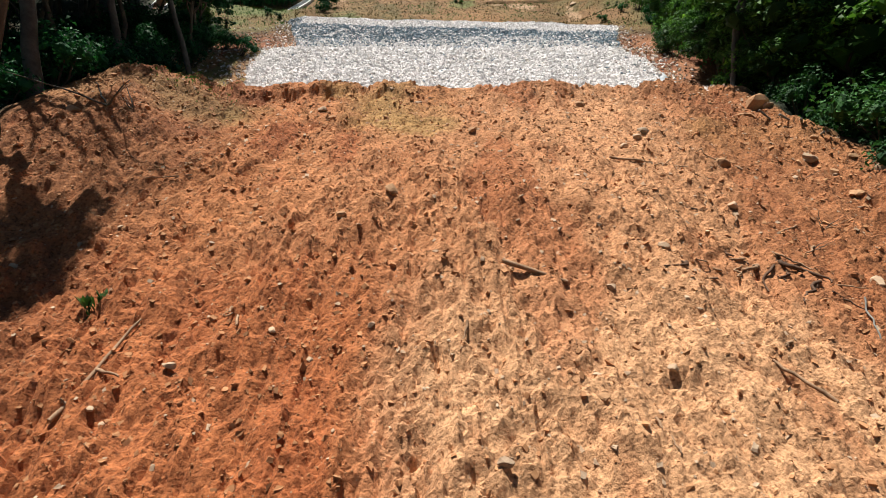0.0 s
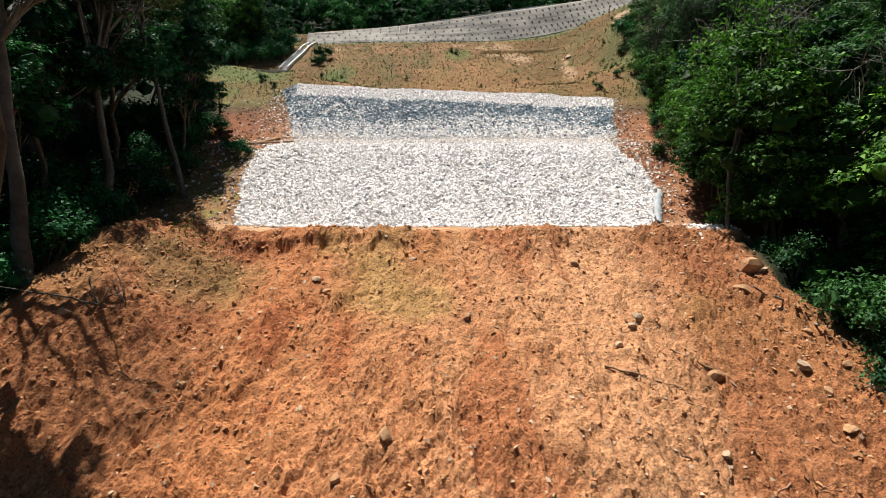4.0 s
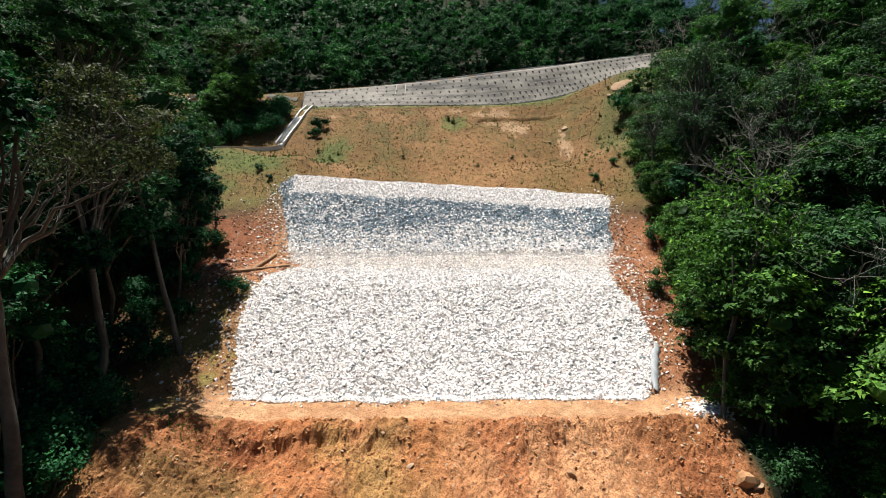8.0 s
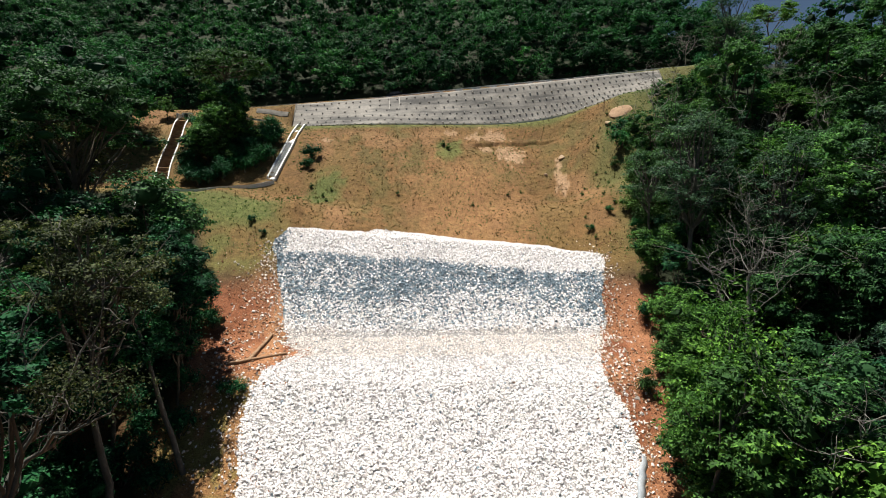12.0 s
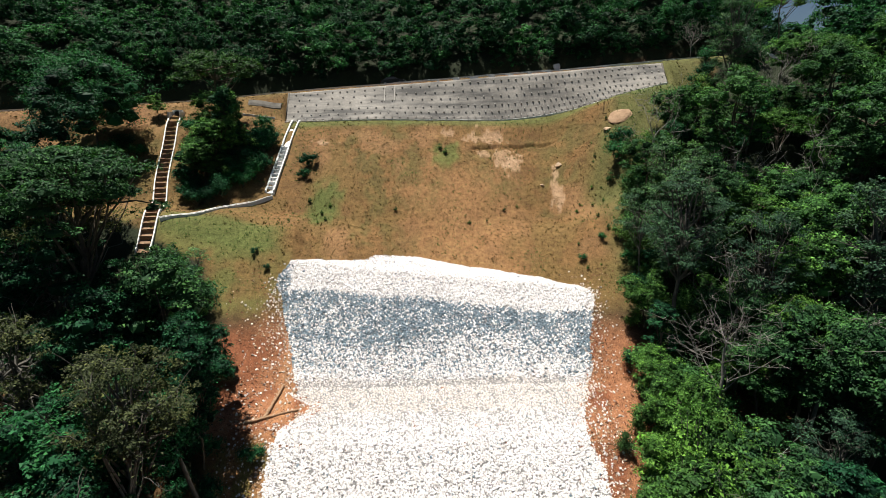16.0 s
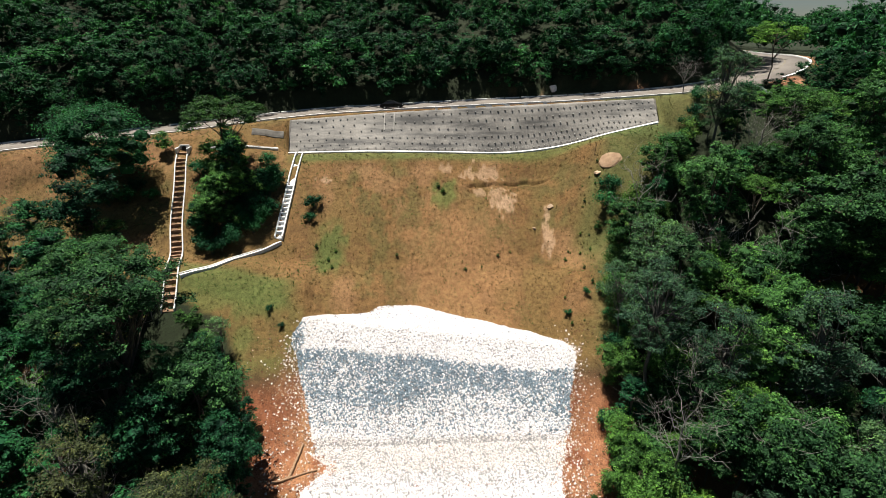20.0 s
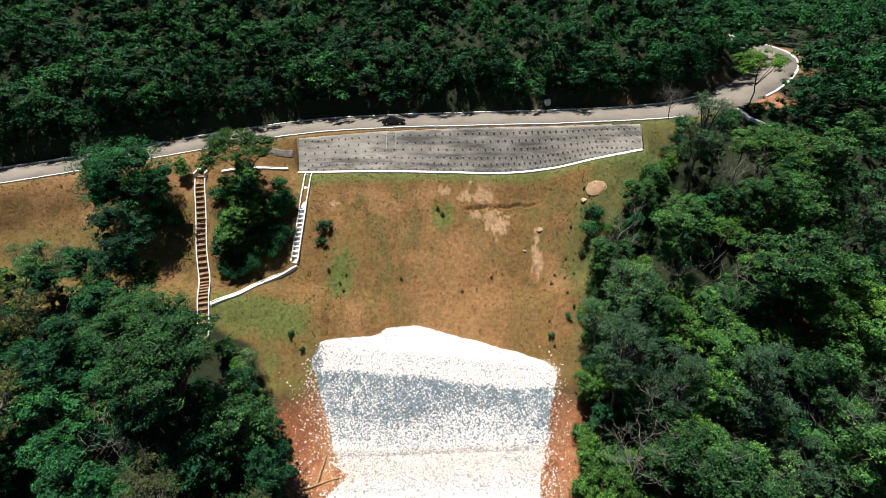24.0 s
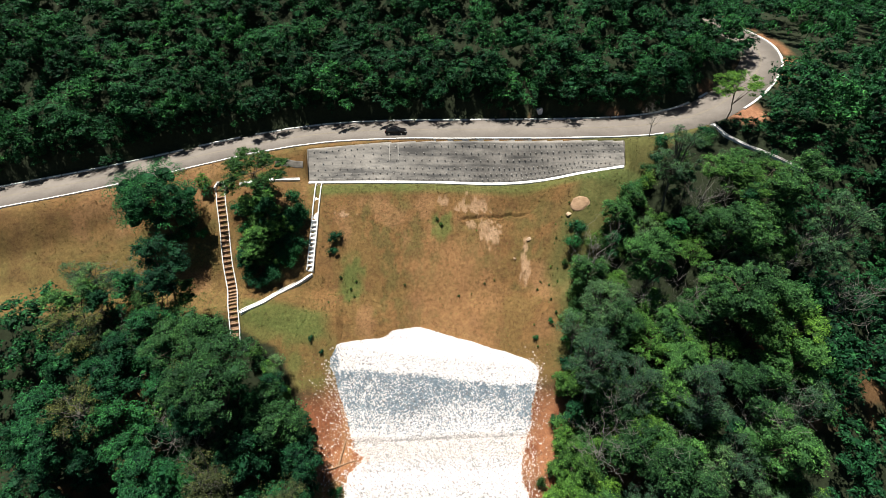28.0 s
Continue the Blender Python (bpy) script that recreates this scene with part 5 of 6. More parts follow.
def stone_shapes(count, seed):
    """Angular broken stones, about one across."""
    rng, out = np.random.default_rng(seed), []
    for _ in range(count):
        v = BLOCK[0] * rng.uniform(0.5, 1.15, (8, 1)) * rng.uniform(0.6, 1.1, (8, 3)) + rng.normal(0, 0.1, (8, 3))
        out.append(v * np.array([1, rng.uniform(0.6, 0.95), rng.uniform(0.5, 0.85)]) * 0.6)
    return out


SHAPES = stone_shapes(24, 3)


def laid(rng, n, lean, loose=0.55):
    """Turns of stones that lie with the slope, each a little off."""
    a, b, c = rng.uniform(0, 2 * np.pi, n), rng.normal(lean, loose, n), rng.normal(0, loose, n)
    o, l = np.zeros(n), np.ones(n)
    rz = np.stack([np.stack([np.cos(a), -np.sin(a), o], 1), np.stack([np.sin(a), np.cos(a), o], 1), np.stack([o, o, l], 1)], 1)
    rx = np.stack([np.stack([l, o, o], 1), np.stack([o, np.cos(b), -np.sin(b)], 1), np.stack([o, np.sin(b), np.cos(b)], 1)], 1)
    ry = np.stack([np.stack([np.cos(c), o, np.sin(c)], 1), np.stack([o, l, o], 1), np.stack([-np.sin(c), o, np.cos(c)], 1)], 1)
    return rx @ ry @ rz


def stones_mesh(name, rng, x, y, size, mat, sink=0.12, lift=0.0, lean=0.55, flat=1.0, loose=0.55):
    z = relief(x, y) + lift
    R, k = laid(rng, len(x), lean, loose), rng.integers(0, len(SHAPES), len(x))
    base = np.array(SHAPES)[k] * size[:, None, None] * np.array([1, 1, flat])
    v = np.einsum("nij,nvj->nvi", R, base) + np.stack([x, y, z + size * sink], 1)[:, None]
    f = BLOCK[1][None] + (np.arange(len(x)) * 8)[:, None, None]
    return to_mesh(name, v.reshape(-1, 3), f.reshape(-1, 3), mat, True)


def build_fill():
    rng = np.random.default_rng(21)
    fill = thing("rock_fill", "terraced slope of loose white and grey broken rock", "rock fill")
    # bed under the stones, its grey darkened for the shade in their gaps
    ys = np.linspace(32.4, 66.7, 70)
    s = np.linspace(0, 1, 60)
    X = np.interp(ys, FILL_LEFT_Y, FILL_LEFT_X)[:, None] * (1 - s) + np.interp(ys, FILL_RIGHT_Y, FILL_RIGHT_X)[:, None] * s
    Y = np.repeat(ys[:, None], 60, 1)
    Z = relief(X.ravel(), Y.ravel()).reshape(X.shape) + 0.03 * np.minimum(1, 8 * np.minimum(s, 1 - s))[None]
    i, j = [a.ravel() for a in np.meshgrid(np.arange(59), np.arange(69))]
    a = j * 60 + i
    part("stone_bed", to_mesh("stone_bed", np.stack([X, Y, Z], -1).reshape(-1, 3), np.stack([a, a + 1, a + 61, a + 60], 1), STONE_BED), None, fill, "fine rubble between the stones, coloured dark as gap shade")
    x, y = rng.uniform(-19, 20, 125000), rng.uniform(32.2, 66.8, 125000)
    n2, n3 = fbm(x, y, 3.0, 3, 101), fbm(x, y, 7.0, 2, 103)
    ok = in_fill(x, y, 0.9 * (fbm(x, y, 1.6, 3, 105) - 0.42))
    keep = rng.uniform(0, 1, len(x)) < np.where(y < 44, 0.95, 1.0)
    x, y, n2, n3 = x[ok & keep], y[ok & keep], n2[ok & keep], n3[ok & keep]
    size = np.where(y < 43.5, rng.uniform(0.14, 0.33, len(x)), np.where(y < 49, rng.uniform(0.11, 0.22, len(x)), rng.uniform(0.13, 0.37, len(x))))
    edge = 57.0 + 1.2 * (n3 - 0.5) - 0.085 * x
    greyness = smooth(48.8, 50.5, y + 2 * (n2 - 0.5)) * smooth(edge + 0.4, edge - 0.4, y) * (0.36 + 0.48 * smooth(51.6, 53.6, y + 3.5 * (n3 - 0.5) + 1.8 * smooth(8, 14, x)))
    greyness = np.maximum(greyness, 0.75 * smooth(-16.0, -17.0, x) * smooth(56, 58, y) * smooth(63, 61, y))
    cream = smooth(44.6, 45.6, y) * smooth(49.6, 48.2, y + 1.5 * (n2 - 0.5)) * 0.95
    u = rng.uniform(0, 1, len(x))
    grey = u < greyness * (0.78 + 0.9 * (fbm(x, y, 1.3, 3, 107) - 0.42)) + 0.012
    crm = ~grey & (rng.uniform(0, 1, len(x)) < np.maximum(cream, 0.06))
    white = ~grey & ~crm
    near = white & (y < 33.3)
    near[np.flatnonzero(near)[280:]] = False
    for name, sel, mat, label in (("white_stones", white & ~near, STONE_WHITE, "loose white broken stones"), ("grey_stones", grey, STONE_GREY, "blue-grey broken stones on the upper slope"), ("cream_stones", crm, STONE_CREAM, "fine cream stones on the terrace")):
        ob = part(name, stones_mesh(name, rng, x[sel], y[sel], size[sel], mat), None, fill, label)
        tagged(ob, kind="stuff")
    shared = []
    for v in SHAPES:
        me = to_mesh("stone", v, BLOCK[1], STONE_WHITE, True)
        shared.append(me)
    zz = relief(x[near], y[near])
    for a, b, c, r in zip(x[near], y[near], zz, size[near]):
        ob = new("stone", shared[int(rng.integers(len(shared)))])
        ob.parent = fill
        ob.matrix_world = Matrix.LocRotScale((a, b, c + 0.12 * r), Euler(rng.uniform(0, 6.28, 3)), (r, r, r))
    # stones spilled on the earth round the fill
    spill = []
    for cx, cy, sx, sy, n in ((-16.8, 55, 1.0, 3.0, 260), (-17.6, 49, 1.8, 4.0, 420), (-18.5, 56, 1.6, 2.0, 120), (-14.5, 47, 1.0, 3, 90), (17.0, 43.5, 0.9, 4.5, 520), (19.4, 51, 1.1, 5, 260), (-17, 41, 1.4, 3, 330), (-15.6, 36.5, 1.0, 2, 120), (15.9, 30.4, 0.9, 0.8, 70), (0, 32.1, 7.5, 0.25, 120)):
        spill.append(np.stack([rng.normal(cx, sx, n), rng.normal(cy, sy, n), 0.05 + 0.28 * rng.uniform(0, 1, n) ** 2.2], 1))
    for ys, xs, out in ((FILL_RIGHT_Y, FILL_RIGHT_X, 1), (FILL_LEFT_Y, FILL_LEFT_X, -1)):
        b = rng.uniform(33, 60, 800)
        spill.append(np.stack([np.interp(b, ys, xs) + out * (np.abs(rng.normal(0, 0.75, 800)) - 0.1), b, 0.08 + 0.22 * rng.uniform(0, 1, 800) ** 1.6], 1))
    p = np.vstack(spill)
    p = p[~in_fill(p[:, 0], p[:, 1], -0.3)]
    pick = rng.uniform(0, 1, len(p)) < 0.6
    tagged(new("spilled_stones", stones_mesh("spilled_stones", rng, p[pick, 0], p[pick, 1], p[pick, 2], STONE_CREAM)), "pale stones spilled on the red earth", "stones", kind="stuff")
    tagged(new("spilled_rubble", stones_mesh("spilled_rubble", rng, p[~pick, 0], p[~pick, 1], p[~pick, 2], ROCK)), "brown rubble on the red earth beside the rock fill", "stones", kind="stuff")
    x, y = rng.normal(16.5, 0.75, 260), rng.normal(30.9, 0.5, 260)
    tagged(new("stone_heap", stones_mesh("stone_heap", rng, x, y, rng.uniform(0.12, 0.3, 260), STONE_WHITE)), "small heap of white stones among the undergrowth", "stones", kind="stuff")
    return fill


build_fill()

# ---- loose things on the dirt slope ----
def build_dirt_stones():
    rng = np.random.default_rng(31)
    n = 46000
    x, y = rng.uniform(-18, 18, n), rng.uniform(8, 30, n)
    ok = dirt_mask(x, y) > 0.5
    x, y = x[ok], y[ok]
    size = (0.028 + 0.15 * rng.uniform(0, 1, len(x)) ** 8) * (0.85 + 0.02 * y)
    stone = rng.uniform(0, 1, len(x)) < 0.16 + 0.12 * smooth(-4, 8, x)
    tagged(new("dirt_clods", stones_mesh("dirt_clods", rng, x[~stone], y[~stone], size[~stone] * 1.2, CLOD, -0.05, 0.0, 0.6, 0.7, 0.5)), "orange dirt clods scattered over the slope", "clods", kind="stuff")
    tagged(new("dirt_stones", stones_mesh("dirt_stones", rng, x[stone], y[stone], size[stone] * 1.1, ROCK, -0.05, 0.0, 0.6, 0.4, 0.3)), "small pale stones scattered over the dirt slope", "stones", kind="stuff")


build_dirt_stones()


def build_red_rubble():
    rng = np.random.default_rng(37)
    x, y = rng.uniform(-23, 25, 52000), rng.uniform(33, 61, 52000)
    lim = np.interp(y, [33, 45, 58], [-18.0, -21.0, -23.5])
    ok = (x > lim) & (x < np.interp(y, [33, 45, 60], [18, 21, 23])) & ~in_fill(x, y, 0.2) & (rng.uniform(0, 1, len(x)) < 0.15 + 0.85 * smooth(0.42, 0.6, fbm(x, y, 2.6, 3, 39)))
    x, y = x[ok], y[ok]
    size = 0.05 + 0.24 * rng.uniform(0, 1, len(x)) ** 4
    pale = rng.uniform(0, 1, len(x)) < 0.2
    tagged(new("earth_clods", stones_mesh("earth_clods", rng, x[~pale], y[~pale], size[~pale], RED_CLOD, -0.02, 0.0, 0.6, 0.7, 0.5)), "dark red earth clods beside the rock fill", "clods", kind="stuff")
    tagged(new("earth_rubble", stones_mesh("earth_rubble", rng, x[pale], y[pale], size[pale] * 0.9, ROCK, 0.02, 0.0, 0.6, 0.5, 0.4)), "pale broken stones in the red earth", "stones", kind="stuff")


build_red_rubble()


def rock(name, label, x, y, size, mat, seed, flat=0.6, group="rocks on the dirt slope", tip=18):
    rng = np.random.default_rng(seed)
    v = ICO2[0] * (1 + 0.10 * rng.normal(0, 1, (len(ICO2[0]), 1)))
    for k in range(7):
        n = rng.normal(0, 1, 3)
        if size > 2:
            n = np.array((math.cos(0.9 * k + 0.3), math.sin(0.9 * k + 0.3), rng.normal(0, 0.12)))
        n /= np.linalg.norm(n)
        v -= np.maximum(v @ n - rng.uniform(0.45, 0.75), 0)[:, None] * n
    v *= np.array([size, size * 0.75, size * flat]) * 0.62
    ob = tagged(new(name, to_mesh(name, v, ICO2[1], mat, True)), label, "rock", group)
    if size > 2:
        normal = Vector((on_ground(x - 1.5, y) - on_ground(x + 1.5, y), on_ground(x, y - 1.5) - on_ground(x, y + 1.5), 3.0))
        ob.matrix_world = Matrix.Translation((x, y, on_ground(x, y) - 0.12)) @ Vector((0, 0, 1)).rotation_difference(normal).to_matrix().to_4x4() @ pose(0, 0, 0, 0, 0, rng.uniform(0, 360))
    else:
        ob.matrix_world = pose(x, y, on_ground(x, y) + size * 0.1, tip, 0, 0) @ pose(0, 0, 0, 0, 0, rng.uniform(0, 360))
    return ob


for k, (x, y, s, m) in enumerate(((7.1, 26.7, 0.6, BOULDER), (-5.9, 25.1, 0.5, ROCK), (-5.3, 24.6, 0.5, BOULDER), (-1.75, 17.4, 0.55, BOULDER), (-3.2, 16.2, 0.45, BOULDER), (1.3, 22.8, 0.4, BOULDER), (8.9, 22.8, 0.55, ROCK), (8.5, 22.5, 0.4, ROCK),
                                  (7.6, 21.4, 0.4, ROCK), (10.9, 20.0, 0.65, BOULDER), (14.6, 24.6, 0.9, BOULDER), (4.6, 14.0, 0.3, ROCK), (-6.2, 11.6, 0.3, ROCK), (-1.8, 12.7, 0.22, ROCK), (1.2, 9.6, 0.3, ROCK), (-4.2, 12.6, 0.24, ROCK),
                                  (3.4, 10.8, 0.26, BOULDER), (-7.0, 10.5, 0.18, ROCK), (-7.3, 10.6, 0.16, ROCK), (5.2, 11.6, 0.3, ROCK), (12.0, 14.2, 0.45, ROCK), (12.6, 14.0, 0.35, ROCK), (-1.3, 27.2, 0.4, ROCK), (-8.8, 23, 0.35, BOULDER), (-12.2, 14.5, 0.3, ROCK),
                                  (6.6, 15.3, 0.35, ROCK), (-15.2, 21, 0.5, ROCK), (14.6, 20.5, 0.6, ROCK), (9.6, 17.0, 0.4, ROCK), (-9.6, 19.5, 0.4, BOULDER))):
    rock("rock", ("pale weathered rock" if m is ROCK else "brown earth-stained rock") + " lying on the dirt slope", x, y, s, m, 300 + k)
EDGE = random.Random(23)
for k in range(30):
    edge_y = EDGE.uniform(14.5, 28.5)
    rock("rock", "earth-stained rock at the edge of the dirt slope", EDGE.gauss(15.2, 1.0) - 0.04 * max(0, edge_y - 25) ** 2, edge_y, 0.14 + 0.42 * EDGE.random() ** 2.5, BOULDER if k % 3 else ROCK, 500 + k, EDGE.uniform(0.45, 0.9))
rock("rock", "large tan rock at the edge of the dirt slope", 16.0, 26.1, 1.1, BOULDER, 531, 0.8)
rock("boulder", "large bare boulder in the grass below the wall", 29.4, 81.2, 4.9, STONE_TAN, 401, 0.11, "boulders in the grass", 36)
rock("boulder", "pale rock standing in the dry grass", 20.2, 79.4, 0.9, ROCK, 402, 1.0, "boulders in the grass")
rock("boulder", "small pale rock in the dry grass", 17.2, 76.8, 0.7, ROCK, 403, 0.7, "boulders in the grass")
rock("boulder", "tan rock beside the large boulder in the grass", 27.4, 80.2, 1.2, ROCK, 405, 0.5, "boulders in the grass")
rock("boulder", "white rock at the foot of the cut slope", 25.0, 103.6, 1.8, STONE_WHITE, 404, 0.8, "boulders in the grass")


def log(name, label, a, b, r0, r1, mat, seed, sway=0.03, snags=0, group="logs and branches"):
    """A fallen log or branch between two places on the ground."""
    rng = np.random.default_rng(seed)
    a, b = np.array((*a, 0.0)), np.array((*b, 0.0))
    p = wander(rng, a, b, 10, sway)
    p[:, 2] = [on_ground(q[0], q[1]) for q in p]
    line = np.linspace(p[0, 2], p[-1, 2], 10)
    p[:, 2] = line + 0.35 * np.max(p[:, 2] - line) + r0 * 0.5
    top = thing(name, label, "log" if r0 > 0.07 else "branch", group)
    rad = np.linspace(r0, r1, 10) * rng.uniform(0.85, 1.15, 10)
    pieces = [tube(p, rad, 8)]
    tip = []
    for e in (0, -1):
        v, f = tube(np.array([p[e], p[e] + (p[e] - p[1 if e == 0 else -2]) * 0.02]), [rad[e], rad[e] * 0.2], 8)
        tip.append((v, f))
    part("stem", to_mesh("stem", *join(pieces + tip), mat), None, top)
    for _ in range(snags):
        q = p[int(rng.integers(2, 9))]
        e = q + rng.normal(0, 1, 3) * (0.5, 0.5, 0.15) * np.linalg.norm(b - a) * 0.3 + (0, 0, 0.05)
        e[2] = max(e[2], on_ground(e[0], e[1]) + 0.03)
        part("side_branch", to_mesh("side_branch", *tube(wander(rng, q, e, 6, sway), np.linspace(r1, r1 * 0.4, 6), 5), mat), None, top)
    return top


log("log", "short weathered log lying on the dirt slope", (1.7, 14.75), (3.5, 14.35), 0.075, 0.05, WOOD, 1, 0.006)
log("branch", "dead grey branch lying on the dirt slope", (-7.6, 12.9), (-8.0, 10.4), 0.03, 0.055, WOOD, 2, 0.03, 2)
log("branch", "broken stick on the dirt", (7.6, 11.8), (8.4, 10.9), 0.035, 0.05, WOOD, 3)
log("branch", "broken stick on the dirt", (4.4, 10.6), (4.6, 9.9), 0.03, 0.02, WOOD, 4)
log("branch", "curved root on the dirt", (6.6, 20.3), (9.2, 19.2), 0.05, 0.03, WOOD, 5, 0.12, 2)
log("branch", "tangled root at the edge of the dirt", (9.6, 21.0), (11.4, 19.5), 0.06, 0.04, WOOD, 6, 0.14, 4)
log("branch", "thin pale stick on the dirt", (11.2, 13.6), (10.6, 12.4), 0.025, 0.02, DEAD, 7, 0.04)
log("branch", "dark stick half buried in the dirt", (-5.6, 13.6), (-5.0, 12.4), 0.04, 0.03, WOOD, 8, 0.05, 1)
log("branch", "stick on the dirt slope", (0.6, 12.6), (0.4, 11.9), 0.03, 0.02, WOOD, 9)
log("branch", "stick on the dirt slope", (-9.2, 18.8), (-10.6, 18.2), 0.03, 0.02, WOOD, 10, 0.05, 1)
ROOTS = random.Random(9)
for k in range(13):
    a, b = 8.9 + ROOTS.gauss(0, 0.9), 14.7 + ROOTS.gauss(0, 0.55)
    log("branch", "dark twisted root torn up in the dirt", (a, b), (a + ROOTS.uniform(-0.9, 0.9), b + ROOTS.uniform(-1.0, 0.3)), ROOTS.uniform(0.03, 0.09), 0.02, ROOT if k % 3 else WOOD, 60 + k, 0.07, k % 2)
for k in range(16):
    a, b = ROOTS.uniform(8, 14), ROOTS.uniform(10.5, 19)
    log("branch", "thin dark root lying in the churned dirt", (a, b), (a + ROOTS.uniform(-0.8, 0.8), b + ROOTS.uniform(-0.8, 0.4)), ROOTS.uniform(0.02, 0.04), 0.012, ROOT if k % 2 else WOOD, 80 + k, 0.05, k % 2)
log("log", "brown fallen log on the red earth beside the stones", (-17.6, 44.4), (-12.8, 45.6), 0.17, 0.13, WOOD, 11, 0.05)
log("log", "brown fallen log lying up the red earth slope", (-15.9, 44.9), (-15.0, 48.6), 0.19, 0.15, WOOD, 12, 0.04)
log("branch", "bare branch poking over the rock fill", (-12.6, 45.0), (-10.6, 45.8), 0.07, 0.04, WOOD, 13, 0.03)
for k in range(5):
    log("branch", "pale fallen branch at the edge of the woods", (14.8 + 0.5 * k, 24.0 - 0.7 * k), (19.5 + 0.4 * k, 24.6 + 0.9 * k), 0.05, 0.03, DEAD, 20 + k, 0.12, 2)


def stump():
    """The dead shrub with bare forking branches and the churned roots."""
    for x, y, s, seed in ((-14.0, 21.4, 1.0, 1), (-13.4, 22.2, 0.7, 2), (12.0, 16.2, 0.3, 3), (11.2, 15.6, 0.28, 4), (12.8, 18.4, 0.25, 5)):
        rng = np.random.default_rng(seed)
        top = thing("dead_shrub", "bare broken shrub with forking grey branches on the dirt", "dead shrub", "dead shrubs")
        g = on_ground(x, y)
        for k in range(7):
            tip = np.array((x, y, g)) + np.array((rng.normal(0, 1.1), rng.normal(0, 0.8), abs(rng.normal(0.9, 0.6)))) * s
            part("bare_branch", to_mesh("bare_branch", *tube(wander(rng, (x, y, g - 0.1), tip, 7, 0.06 * s), np.linspace(0.05, 0.015, 7) * s, 5), BARK if k % 2 else WOOD), None, top)


stump()


# ---- shrubs, weeds and grass ----
SHRUBS = {}


def shrub(x, y, s, colour="dark", group="shrubs", label="dark green leafy shrub on open ground"):
    key = colour
    if key not in SHRUBS:
        rng = np.random.default_rng(len(SHRUBS) + 60)
        c = rng.normal(0, 0.38, (8, 3)) * (1, 1, 0.7) + (0, 0, 0.75)
        r = rng.uniform(0.3, 0.5, 8)
        top = thing("shrub", label, "shrub", group)
        wood = [tube(wander(rng, (0, 0, -0.3), p, 5, 0.03), np.linspace(0.04, 0.015, 5), 4) for p in c]
        part("stem", to_mesh("stem", *join(wood), BARK_DARK), None, top)
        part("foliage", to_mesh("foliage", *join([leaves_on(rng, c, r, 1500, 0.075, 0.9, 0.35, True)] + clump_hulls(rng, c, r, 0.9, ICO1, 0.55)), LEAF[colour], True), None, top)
        SHRUBS[key] = top
    else:
        top = copy_thing(SHRUBS[key], pose(0, 0, 0))
        tagged(top, label, group=group)
    top.matrix_world = pose(x, y, on_ground(x, y), 0, 0, x * 91) @ Matrix.Diagonal((s, s, s, 1))
    return top


for x, y, s in ((-18.0, 80.4, 1.5), (-18.4, 78.4, 1.0), (21.6, 50.2, 1.1), (-19.6, 61.0, 0.5), (-21.5, 63.0, 0.6), (27.6, 75.4, 1.9), (28.6, 77.0, 1.8), (22.5, 64.5, 0.6), (19.5, 62.5, 0.6), (-21.0, 49.6, 1.3), (-16.0, 41.0, 1.1)):
    shrub(x, y, s, "dark", "shrubs on the slope")
for x, y, s in ((-16.6, 24.0, 1.7), (-17.6, 22.0, 1.8), (-17.8, 19.6, 2.0), (-18.4, 17.0, 2.0), (-19, 26, 2.0), (-17.2, 26.6, 1.2), (17.0, 26.6, 1.5), (17.2, 25.0, 1.6), (17.4, 23.4, 1.7), (17.0, 21.6, 1.6), (16.8, 20.0, 1.7), (16.9, 18.2, 1.7), (17.0, 16.4, 1.8), (17.4, 14.4, 1.9), (16.6, 28.2, 1.1), (18.6, 24.4, 2.0), (18.8, 21.4, 2.1), (18.6, 18.6, 2.2), (20, 28, 1.8), (19.8, 24, 2.0), (21, 20, 2.1), (-20.5, 22, 2.0), (-20.8, 18, 2.2), (-20.4, 30, 1.8), (21.2, 33, 1.6), (-19.2, 35.0, 1.5), (-19.0, 38.4, 1.4), (-20.4, 41.5, 1.5), (-21.2, 45.0, 1.4), (-18.8, 29.6, 1.6), (-22.4, 49.5, 1.4)):
    x += (1.5 if x > 0 else -1.6) if abs(x) < 18.7 and y < 31 else 0.0
    # west shrubs take the darker leaves: shade put into their colour
    shrub(x, y, s, "mid" if x > 0 else "dark", "undergrowth at the edge of the dirt", "low green undergrowth beside the dirt slope")
for x, y, s in ((27.6, 71.0, 1.5), (27.0, 67.4, 1.5), (26.4, 73.4, 0.8), (25.4, 60, 1.4), (24.2, 57, 1.2), (22, 46.4, 1.3), (19.8, 43.2, 1.4), (18.2, 41.0, 1.2), (24.4, 64, 1.6), (23.2, 54, 1.2), (-15.0, 72.6, 0.35), (-16.8, 74.6, 0.4), (3.0, 82.6, 0.5), (2.2, 83.4, 0.5)):
    shrub(x, y, s, "weed", "weeds on the slope", "bright green weedy shrub on the grass slope")


